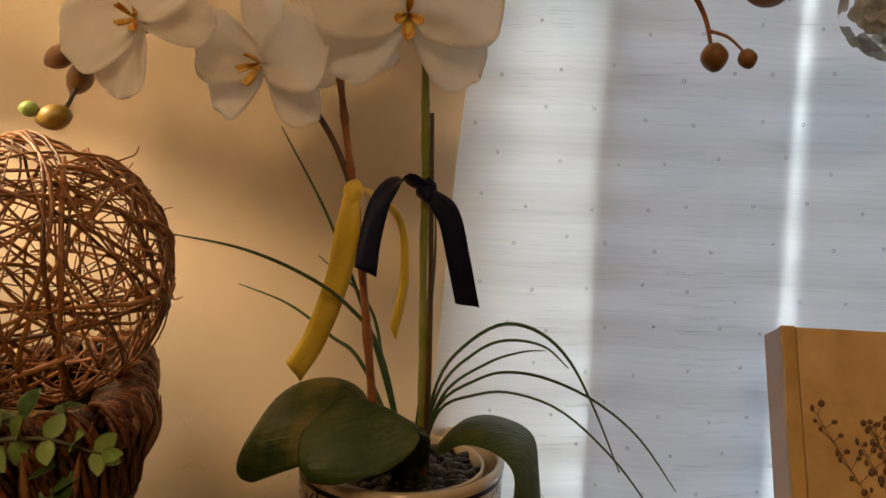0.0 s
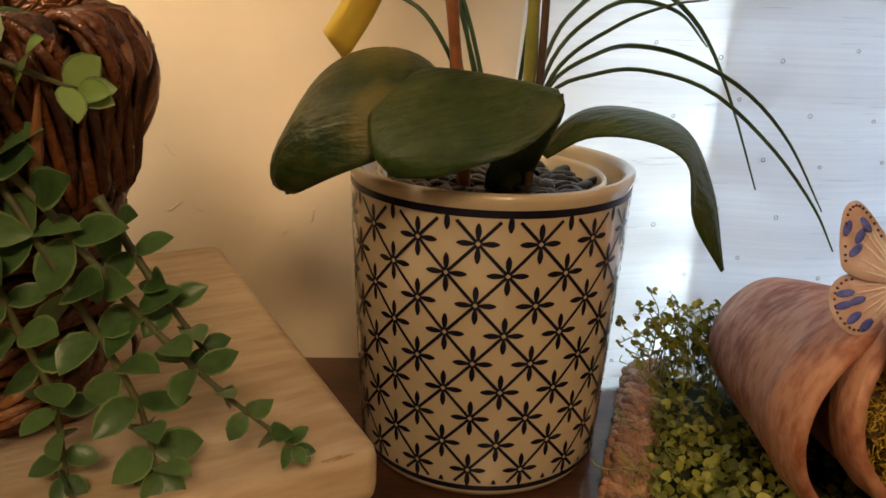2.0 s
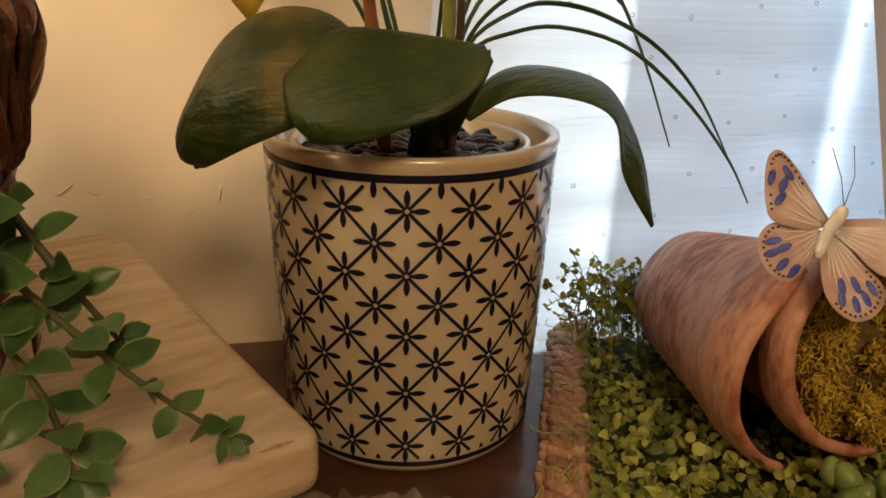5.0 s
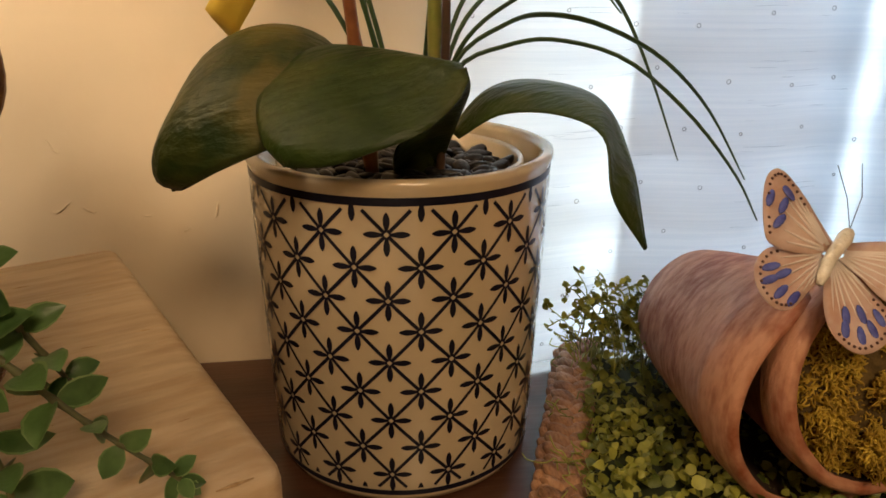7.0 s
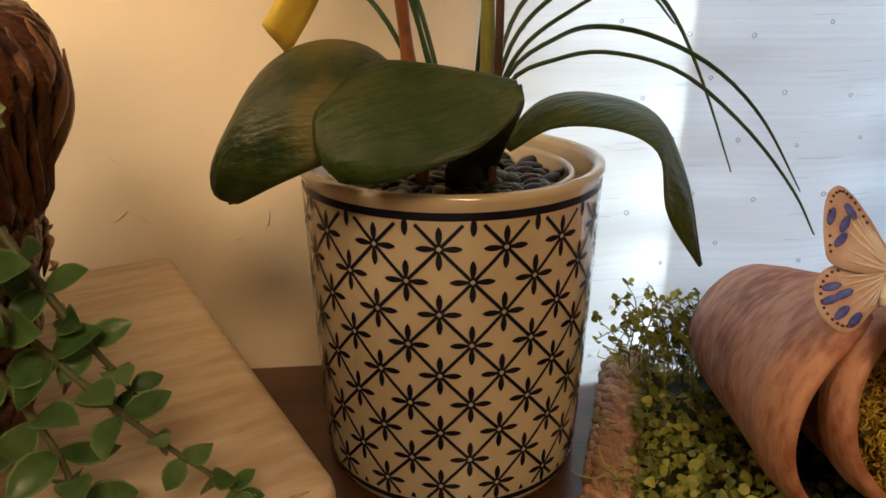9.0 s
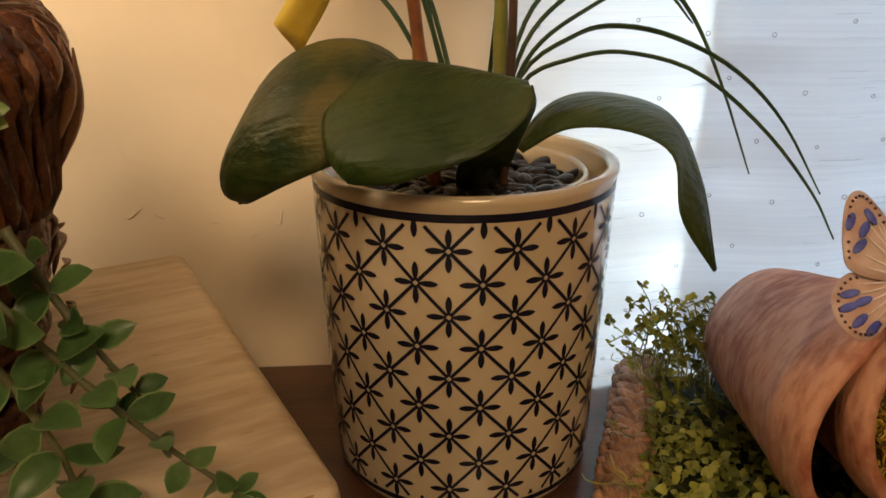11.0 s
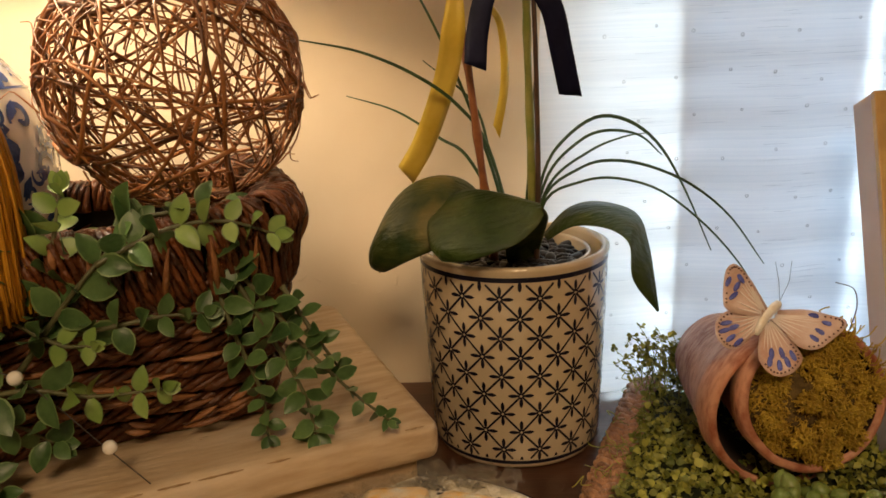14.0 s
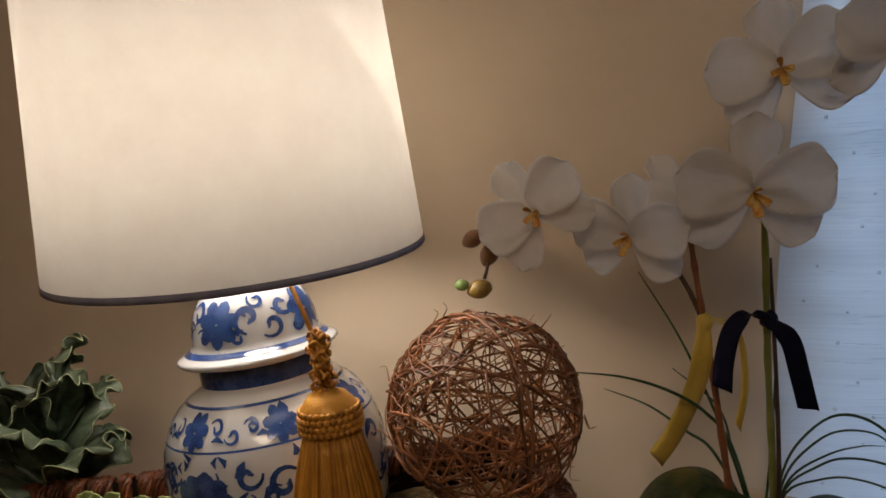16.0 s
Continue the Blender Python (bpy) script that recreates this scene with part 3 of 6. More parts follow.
orchid = thing("orchid", pose(PX, PY, 0.15), "artificial white moth orchid with broad dark green leaves in the planter", "orchid")
LEAVES = (
    ([(-0.040, 0.535, 0.176), (-0.058, 0.532, 0.212), (-0.085, 0.522, 0.222), (-0.112, 0.515, 0.210), (-0.134, 0.506, 0.175), (-0.129, 0.497, 0.160)],
     [(-0.040, 0.520, 0.170), (-0.064, 0.492, 0.181), (-0.084, 0.478, 0.179), (-0.104, 0.479, 0.172), (-0.120, 0.488, 0.164), (-0.128, 0.496, 0.160)], 0.010),
    ([(-0.013, 0.460, 0.2080), (-0.040, 0.492, 0.212), (-0.066, 0.503, 0.213), (-0.087, 0.488, 0.200), (-0.088, 0.468, 0.185), (-0.080, 0.457, 0.176)],
     [(-0.012, 0.450, 0.2035), (-0.018, 0.446, 0.196), (-0.031, 0.444, 0.187), (-0.047, 0.444, 0.182), (-0.063, 0.449, 0.177), (-0.078, 0.456, 0.176)], 0.005),
    ([(-0.012, 0.453, 0.2075), (-0.007, 0.474, 0.196), (-0.008, 0.500, 0.178), (-0.012, 0.528, 0.152)],
     [(-0.024, 0.446, 0.192), (-0.034, 0.468, 0.180), (-0.036, 0.495, 0.168), (-0.034, 0.525, 0.150)], 0.003),
    ([(-0.005, 0.538, 0.168), (0.014, 0.541, 0.186), (0.037, 0.540, 0.190), (0.061, 0.519, 0.184), (0.062, 0.482, 0.169), (0.061, 0.453, 0.131)],
     [(-0.004, 0.520, 0.168), (0.014, 0.508, 0.180), (0.034, 0.487, 0.182), (0.045, 0.463, 0.176), (0.044, 0.449, 0.155), (0.060, 0.453, 0.130)], 0.004),
)
for A, B, bulge in LEAVES:
    bm = bmesh.new()
    sheet(bm, between(A, B, 28, 17, bulge, 0.0002), 0.0009)
    part("leaf", bm, M_LEAF2 if bulge > 0.008 else M_LEAF, orchid, "broad waxy dark green leaf", True)
bm = bmesh.new()
tube(bm, spline([(-0.022, 0.532, 0.150), (-0.020, 0.520, 0.172), (-0.016, 0.505, 0.190)], 8), [0.014, 0.014, 0.013, 0.012, 0.011, 0.010, 0.008, 0.005], 10, 0.6)
part("leaf_base", bm, M_LEAF, orchid, "", True)
BLADES = (
    [(-0.018, 0.530, 0.160), (-0.003, 0.530, 0.217), (0.016, 0.540, 0.239), (0.044, 0.550, 0.251), (0.072, 0.560, 0.243), (0.095, 0.575, 0.221), (0.114, 0.585, 0.184), (0.134, 0.594, 0.133)],
    [(-0.018, 0.530, 0.160), (-0.001, 0.530, 0.213), (0.024, 0.535, 0.235), (0.047, 0.540, 0.241), (0.075, 0.550, 0.234), (0.094, 0.556, 0.216)],
    [(-0.018, 0.530, 0.160), (0.001, 0.530, 0.208), (0.031, 0.520, 0.230), (0.055, 0.510, 0.239), (0.071, 0.505, 0.241)],
    [(-0.016, 0.530, 0.160), (-0.002, 0.530, 0.201), (0.023, 0.530, 0.216), (0.046, 0.535, 0.219), (0.077, 0.540, 0.212), (0.113, 0.545, 0.193), (0.147, 0.555, 0.162), (0.177, 0.562, 0.118)],
    [(-0.016, 0.530, 0.160), (-0.002, 0.530, 0.197), (0.022, 0.525, 0.207), (0.048, 0.520, 0.208), (0.081, 0.515, 0.197), (0.113, 0.510, 0.169), (0.137, 0.505, 0.138), (0.148, 0.500, 0.115)],
    [(-0.026, 0.530, 0.160), (-0.042, 0.530, 0.238), (-0.062, 0.520, 0.272), (-0.089, 0.505, 0.296), (-0.123, 0.485, 0.315), (-0.160, 0.467, 0.326)],
    [(-0.026, 0.530, 0.160), (-0.056, 0.535, 0.229), (-0.078, 0.540, 0.248), (-0.109, 0.547, 0.270), (-0.146, 0.554, 0.284)],
    [(-0.026, 0.535, 0.160), (-0.048, 0.530, 0.250), (-0.075, 0.528, 0.330), (-0.106, 0.528, 0.394)],
    [(-0.022, 0.535, 0.160), (-0.012, 0.532, 0.230), (-0.004, 0.530, 0.300), (-0.003, 0.528, 0.345)],
    [(-0.028, 0.538, 0.160), (-0.040, 0.536, 0.220), (-0.050, 0.535, 0.270), (-0.085, 0.540, 0.305)],
)
for pts in BLADES:
    pts = [(x, min(0.576, y + 0.014 * min(1, max(0, x / 0.05))), z) for x, y, z in pts]
    bm = bmesh.new()
    n = 30
    tube(bm, spline(pts, n), [0.0017 * (1 - 0.75 * (i / (n - 1)) ** 2.5) for i in range(n)], 6, 0.5)
    part("grass_blade", bm, M_BLADE, orchid, "thin arching green blade", True)


def stem(pts, r, material, name="stem", nodes=0):
    bm = bmesh.new()
    n = 40
    P = spline(pts, n)
    rs = [r * (1 - 0.35 * i / (n - 1)) for i in range(n)]
    for k in range(nodes):
        j = int((k + 0.6) * n / nodes)
        for d, s in ((-1, 1.1), (0, 1.35), (1, 1.05)):
            if 0 <= j + d < n:
                rs[j + d] *= s
    tube(bm, P, rs, 8)
    return part(name, bm, material, orchid, "", True)


stem([(-0.044, 0.525, 0.150), (-0.048, 0.521, 0.215), (-0.053, 0.520, 0.300), (-0.058, 0.516, 0.360), (-0.062, 0.508, 0.412), (-0.064, 0.500, 0.445)], 0.0030, M_STEMB, "stem", 9)
stem([(-0.017, 0.527, 0.150), (-0.013, 0.518, 0.215), (-0.011, 0.516, 0.300), (-0.009, 0.515, 0.352), (-0.008, 0.505, 0.400), (-0.006, 0.498, 0.470), (0.004, 0.492, 0.545), (0.040, 0.488, 0.565), (0.085, 0.485, 0.555), (0.130, 0.482, 0.510), (0.152, 0.480, 0.470)], 0.0026, M_STEMG, "stem", 16)
stem([(-0.013, 0.521, 0.150), (-0.009, 0.5125, 0.215), (-0.006, 0.510, 0.300), (-0.004, 0.511, 0.400)], 0.0022, M_STEMD)
stem([(-0.056, 0.519, 0.345), (-0.070, 0.514, 0.385), (-0.092, 0.507, 0.418), (-0.120, 0.502, 0.437), (-0.165, 0.505, 0.452), (-0.200, 0.508, 0.452), (-0.222, 0.498, 0.428), (-0.230, 0.486, 0.404)], 0.0022, M_STEMD)


# ---- orchid flowers, buds and ribbons ----
def petal_rows(length, width, cup, droop=0.0, n=11, m=9, seed=0.0, tip=0.75):
    """A petal in its own frame: it grows along x, lies across y and faces z."""
    rows = []
    for i in range(n):
        f = math.sin(math.pi / 2 * i / (n - 1))
        w = width / 2 * (0.10 + 0.98 * f ** tip * math.sqrt(max(0.0, 1 - f ** 5)))
        row = []
        for k in range(m):
            g = 2 * k / (m - 1) - 1
            wav = 0.06 * length * noise.noise((f * 2.3 + seed, g * 1.7, seed)) + 0.018 * length * noise.noise((f * 5 + seed, g * 6, seed + 4))
            row.append(Vector((length * f * (1 - 0.06 * g * g), w * g, cup * (g * g * w / width * 2 + f * f) - droop * f * f + wav)))
        rows.append(row)
    return rows


def flower(center, face, size, turn, seed):
    """A moth orchid flower: three sepals, two broad petals and the lip."""
    base = look(center, Vector(center) + Vector(face)) @ Matrix.Rotation(radians(180), 4, "Y") @ pose(0, 0, 0, 0, 0, turn)
    bm = bmesh.new()
    for ang in (90, 218, 322):
        b2 = bmesh.new()
        sheet(b2, petal_rows(size * 0.57, size * 0.47, size * 0.06, size * 0.06, 15, 13, seed=seed + ang, tip=0.7), 0.0004)
        b2.transform(base @ pose(0, 0, -0.002, 0, 0, ang))
        me = bpy.data.meshes.new("tmp")
        b2.to_mesh(me)
        b2.free()
        bm.from_mesh(me)
        bpy.data.meshes.remove(me)
    fl = part("flower", bm, M_PETAL, orchid, "white moth orchid flower", True)
    for ang in (14, 166):
        bm = bmesh.new()
        sheet(bm, petal_rows(size * 0.57, size * 0.62, size * 0.08, size * 0.05, 15, 13, seed=seed + ang, tip=0.45), 0.0004)
        bm.transform(base @ pose(0, 0, 0.0015, 0, 0, ang))
        part("petal", bm, M_PETAL, fl, "", True)
    bm = bmesh.new()
    for ang, l, w in ((270, 0.16, 0.10), (215, 0.10, 0.08), (325, 0.10, 0.08), (90, 0.07, 0.06)):
        b2 = bmesh.new()
        sheet(b2, petal_rows(size * l, size * w, size * 0.09, -size * 0.05, 6, 5, seed + ang), 0.0006)
        b2.transform(base @ pose(0, 0, 0.004, 0, 0, ang))
        me = bpy.data.meshes.new("tmp")
        b2.to_mesh(me)
        b2.free()
        bm.from_mesh(me)
        bpy.data.meshes.remove(me)
    part("lip", bm, M_LIP, fl, "yellow and rust lip", True)
    return fl


FLOWERS = (
    ((-0.182, 0.483, 0.456), (-0.10, -0.95, 0.05), 0.088, 34, 1.0),
    ((-0.108, 0.492, 0.430), (-0.35, -0.90, -0.12), 0.088, -8, 2.0),
    ((-0.066, 0.522, 0.452), (0.35, -0.75, 0.35), 0.078, 20, 3.0),
    ((-0.017, 0.478, 0.456), (0.10, -0.95, -0.15), 0.104, -4, 4.0),
    ((0.009, 0.480, 0.543), (-0.15, -0.93, 0.02), 0.094, 10, 5.0),
    ((0.080, 0.474, 0.548), (0.35, -0.85, -0.1), 0.090, -12, 6.0),
)
for c, f, s, t, k in FLOWERS:
    flower(c, f, s, t, k)


def bud(center, axis, length, width, material):
    bm = bmesh.new()
    z = Vector(axis).normalized()
    lathe(bm, [(0.0005, -length / 2)] + [(width / 2 * math.sin(math.pi * (0.08 + 0.88 * k / 8)) ** 0.7, length * (k / 8 - 0.5)) for k in range(9)] + [(0.0004, length / 2)], 16)
    bm.transform(Matrix.Translation(center) @ z.to_track_quat("Z", "Y").to_matrix().to_4x4())
    part("bud", bm, material, orchid, "unopened orchid bud", True)


for c, ax, l, w, m in (((-0.233, 0.476, 0.397), (-1, 0, -0.2), 0.021, 0.016, M_BUD), ((-0.247, 0.474, 0.402), (-1, 0, 0), 0.012, 0.010, M_EUCY),
                       ((-0.240, 0.500, 0.437), (-1, 0, -0.5), 0.020, 0.015, M_BUDB), ((-0.226, 0.497, 0.423), (-0.6, 0, -1), 0.022, 0.016, M_BUDB),
                       ((0.167, 0.480, 0.428), (0.1, 0, -1), 0.017, 0.0165, M_BUDB), ((0.187, 0.480, 0.427), (0.4, 0, -1), 0.012, 0.0115, M_BUDB),
                       ((0.199, 0.480, 0.466), (1, 0, 0.1), 0.026, 0.018, M_BUDB)):
    bud(c, ax, l, w, m)
stem([(0.152, 0.480, 0.470), (0.161, 0.480, 0.452), (0.165, 0.480, 0.435)], 0.0018, M_STEMB)
stem([(0.163, 0.480, 0.444), (0.175, 0.480, 0.440), (0.185, 0.480, 0.431)], 0.0012, M_STEMB)
stem([(0.154, 0.480, 0.467), (0.172, 0.480, 0.466), (0.190, 0.480, 0.466)], 0.0018, M_STEMB)
stem([(-0.208, 0.506, 0.446), (-0.222, 0.502, 0.443), (-0.233, 0.500, 0.440)], 0.0012, M_STEMB)


def ribbon_strip(bm, pts, width, side, twist=0.0):
    P = spline(pts, 22)
    rows = []
    for i, p in enumerate(P):
        t = (P[min(i + 1, 21)] - P[max(i - 1, 0)]).normalized()
        s = Matrix.Rotation(twist * i / 21, 3, t) @ Vector(side)
        s = (s - t * s.dot(t)).normalized()
        w = width * (0.55 + 0.45 * min(1, i / 5))
        rows.append([p + s * w * (k / 4 - 0.5) + t.cross(s) * 0.0008 * math.sin(k * 1.6 + i * 0.3) for k in range(5)])
    rows[-1] = [p + (P[-1] - P[-2]) * (k / 4 - 0.5) * 1.2 for k, p in enumerate(rows[-1])]
    sheet(bm, rows, 0.0003)


def ribbon(label, material, knot, tails):
    rb = thing("ribbon", Matrix.Translation(knot), label, "ribbon", "ribbons on the stems")
    bm = bmesh.new()
    blob(bm, Matrix.Translation(knot) @ Matrix.Diagonal((0.0065, 0.0062, 0.0085, 1)), 3)
    for v in bm.verts:
        v.co += (v.co - Vector(knot)) * 0.3 * noise.noise(v.co * 180)
    part("knot", bm, material, rb, "", True)
    for pts, w, side, tw in tails:
        bm = bmesh.new()
        ribbon_strip(bm, pts, w, side, tw)
        part("tail", bm, material, rb, "", True)


ribbon("yellow satin ribbon knotted on a brown orchid stem", M_YELLOW, (-0.057, 0.516, 0.349), (
    ([(-0.057, 0.513, 0.352), (-0.061, 0.510, 0.323), (-0.070, 0.520, 0.289), (-0.089, 0.535, 0.247), (-0.106, 0.541, 0.222)], 0.0165, (1, 0.15, 0), 0.25),
    ([(-0.052, 0.519, 0.352), (-0.040, 0.535, 0.343), (-0.027, 0.545, 0.325), (-0.026, 0.547, 0.285), (-0.035, 0.546, 0.248)], 0.007, (0.4, 0.9, 0), 0.9)))
ribbon("navy satin ribbon knotted on a green orchid stem", M_NAVYSATIN, (-0.008, 0.510, 0.350), (
    ([(-0.008, 0.506, 0.352), (-0.023, 0.504, 0.357), (-0.037, 0.503, 0.345), (-0.045, 0.501, 0.320), (-0.048, 0.499, 0.298)], 0.0155, (0.8, -0.4, 0.2), -0.3),
    ([(-0.006, 0.508, 0.348), (0.006, 0.509, 0.333), (0.012, 0.514, 0.305), (0.018, 0.521, 0.272)], 0.0155, (1, 0.1, 0), 0.1)))

# ---- woven basket ----
BASKET_AT = pose(-0.1605, 0.3930, 0.0845, 0, 0, 22.5)
BASKET = pose(-0.176, 0.4355, 0.085, 0, 0, 22)
basket = thing("basket", BASKET, "dark brown woven seagrass basket with a thick rim on the riser", "basket", at=BASKET_AT)
BL, BD, RAD = 0.50, 0.198, 0.035


def around(s, grow=0.0):
    """A point and outward normal at a way s along the basket's rounded rectangle, seen from above."""
    x0, x1, y0, y1, r = -BL - grow, grow, -grow, BD + grow, RAD + grow
    segs = [((x0 + r, y0), (1, 0), x1 - x0 - 2 * r), ((x1 - r, y0 + r), -90, r), ((x1, y0 + r), (0, 1), y1 - y0 - 2 * r), ((x1 - r, y1 - r), 0, r),
            ((x1 - r, y1), (-1, 0), x1 - x0 - 2 * r), ((x0 + r, y1 - r), 90, r), ((x0, y1 - r), (0, -1), y1 - y0 - 2 * r), ((x0 + r, y0 + r), 180, r)]
    total = sum(l if isinstance(d, tuple) else math.pi / 2 * r for _, d, l in segs)
    d = s % 1.0 * total
    for p, k, l in segs:
        length = l if isinstance(k, tuple) else math.pi / 2 * r
        if d <= length:
            if isinstance(k, tuple):
                return Vector((p[0] + k[0] * d, p[1] + k[1] * d, 0)), Vector((k[1], -k[0], 0))
            a = radians(k) + d / r
            return Vector((p[0] + r * math.cos(a), p[1] + r * math.sin(a), 0)), Vector((math.cos(a), math.sin(a), 0))
        d -= length
    return Vector((x0 + r, y0, 0)), Vector((0, -1, 0))


for row in range(8):
    z = 0.007 + 0.0128 * row
    grow = -0.022 + 0.018 * (row / 7) ** 0.8
    n = 620
    for strand in range(5):
        bm = bmesh.new()
        pts, rs = [], []
        for i in range(n + 1):
            p, nr = around(i / n, grow)
            ph = i * 0.27 + strand * 1.257 + row * 1.3 + 0.8 * noise.noise((i * 0.02, row, 3))
            jit = noise.noise((i * 0.11, row * 3.1, strand))
            pts.append(p + nr * (0.0036 * math.cos(ph) + 0.0020 * jit) + Vector((0, 0, z + 0.0040 * math.sin(ph) + 0.0032 * noise.noise((i * 0.03, row * 2.7, 7)))))
            rs.append(0.0025 + 0.0016 * jit)
        tube(bm, pts, rs, 5, cap=False)
        part("strand", bm, M_ROPE, basket)
# added near-black sheet just inside the strands, closing the gaps between them
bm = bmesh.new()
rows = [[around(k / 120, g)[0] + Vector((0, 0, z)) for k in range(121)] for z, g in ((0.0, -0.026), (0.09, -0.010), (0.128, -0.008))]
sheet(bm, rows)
part("lining", bm, M_BACKING, basket)
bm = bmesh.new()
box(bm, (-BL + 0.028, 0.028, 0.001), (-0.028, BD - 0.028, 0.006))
part("bottom", bm, M_BACKING, basket, smooth=False)
wrap_rnd = random.Random(5)
bm = bmesh.new()
NW = 150
loose = bmesh.new()
for i in range(NW):
    p, nr = around(i / NW + wrap_rnd.uniform(-0.001, 0.001))
    tg = Vector((-nr.y, nr.x, 0))
    sl = wrap_rnd.uniform(-0.006, 0.006)
    prof = [(-0.007, 0.083), (-0.001, 0.090), (0.0030, 0.102), (0.0045, 0.116), (0.001, 0.127), (-0.005, 0.132), (-0.013, 0.128), (-0.017, 0.112)]
    rj = wrap_rnd.uniform(-0.002, 0.003)
    ear = max(0.0, min(1.0, (p.x + 0.09) / 0.08)) * 0.011
    pts = [p + nr * (a + rj * (0.3 + k * 0.1) + 0.3 * ear * (2 < k < 6)) + tg * (sl * k / 7) + Vector((0, 0, b + ear * (k > 1))) for k, (a, b) in enumerate(prof)]
    P = spline(pts, 26)
    tw = wrap_rnd.uniform(0.28, 0.5)
    for strand in range(5):
        Q, rs = [], []
        for k, q in enumerate(P):
            ph = tw * k + strand * 1.257 + i
            Q.append(q + tg * 0.0037 * math.cos(ph) + nr * 0.0032 * math.sin(ph))
            rs.append(0.0021 + 0.0010 * noise.noise((k * 0.4, i * 1.7, strand)))
        tube(bm, Q, rs, 5)
    if wrap_rnd.random() < 0.75:
        k0 = wrap_rnd.randint(2, 14)
        q0, q1 = P[k0], P[k0 + 8]
        d = wrap_rnd.uniform(-0.007, 0.007)
        tube(loose, spline([q0 + nr * 0.004, (q0 + q1) / 2 + nr * 0.0085 + tg * d * 0.4, q1 + nr * 0.006 + tg * d], 9), [0.0008, 0.0018, 0.0026, 0.0030, 0.0030, 0.0026, 0.0020, 0.0013, 0.0005], 5, 0.35)
for i in range(150):
    p, nr = around(wrap_rnd.uniform(0.0, 0.62), -0.010)
    tg = Vector((-nr.y, nr.x, 0))
    q = p + nr * 0.006 + Vector((0, 0, wrap_rnd.uniform(0.010, 0.090)))
    ln, dz = wrap_rnd.uniform(0.012, 0.034), wrap_rnd.uniform(-0.005, 0.005)
    if abs(nr.x) < 0.05 or abs(nr.y) < 0.05:
        tube(loose, spline([q, q + tg * ln * 0.5 + nr * wrap_rnd.uniform(0.001, 0.004) + Vector((0, 0, dz)), q + tg * ln + Vector((0, 0, dz * 1.6))], 9),
             [0.0005, 0.0014, 0.0020, 0.0023, 0.0023, 0.0020, 0.0016, 0.0010, 0.0004], 5, 0.4)
part("loose_strip", loose, M_STRIP, basket, "frayed lighter seagrass strips", kind="stuff")
part("rim_wrap", bm, M_ROPE, basket, "rim wrapped with upright twisted strands", kind="stuff")
bm = bmesh.new()
rows = []
for i in range(12):
    rows.append([Vector((-BL + 0.02 + (BL - 0.04) * k / 30, 0.02 + (BD - 0.04) * i / 11, 0.096 + 0.010 * noise.noise((k * 0.35, i * 0.5, 2)))) for k in range(31)])
sheet(bm, rows)
stuffing = tagged(solid("moss_stuffing", moved(bm, BASKET_AT), M_SOIL, "dry moss stuffing filling the basket", "moss", "stuff", True))

# ---- vine ball ----
BALL, BR = Vector((-0.238, 0.4536, 0.3065)), 0.0785
ball = thing("vine_ball", Matrix.Translation(BALL), "round ball woven from dry brown grapevine on the basket", "decorative ball", at=Matrix.Translation((-0.2360, 0.4351, 0.2915)) @ Matrix.Scale(1.03, 4))
bm = bmesh.new()
vr = random.Random(11)
for i in range(118):
    ax = Vector((vr.gauss(0, 1), vr.gauss(0, 1), vr.gauss(0, 1))).normalized()
    a = ax.orthogonal().normalized()
    b = ax.cross(a)
    off = vr.uniform(-0.75, 0.75)
    arc, start = vr.uniform(1.8, 6.0), vr.uniform(0, 6.28)
    n = 26
    pts = []
    for k in range(n):
        t = start + arc * k / (n - 1)
        rr_ = BR * (1 - 0.07 * vr.random() * (i % 3) / 2)
        o = off + 0.12 * noise.noise((t * 0.7, i * 2.3, 0))
        d = (math.cos(t) * a + math.sin(t) * b) * math.sqrt(max(0.05, 1 - o * o)) + ax * o
        d += 0.05 * Vector((noise.noise((t, i, 1)), noise.noise((t, i, 5)), noise.noise((t, i, 9))))
        pts.append(BALL + d.normalized() * rr_ * (0.95 + 0.05 * noise.noise((t * 1.3, i, 3))))
    r0 = vr.choice((0.0005, 0.0007, 0.0009, 0.0011, 0.0015))
    tube(bm, pts, [r0 * (1 - 0.4 * k / n) for k in range(n)], 5)
part("woven_vines", bm, M_VINE, ball, "", True)
bm = bmesh.new()
for i in range(46):
    d = Vector((vr.gauss(0, 1), vr.gauss(0, 1), vr.gauss(0, 1))).normalized()
    t = d.orthogonal().normalized()
    t = Matrix.Rotation(vr.uniform(0, 6.28), 3, d) @ t
    p = BALL + d * BR * 0.97
    s = vr.uniform(0.006, 0.016)
    tube(bm, spline([p, p + t * s * 0.6 + d * s * 0.25, p + t * s + d * s * 0.5, p + t * s * 0.8 + d * s * 0.9], 8), [0.0006 * (1 - 0.08 * k) for k in range(8)], 4)
part("tendril_fringe", bm, M_VINE, ball, "", True, kind="stuff")


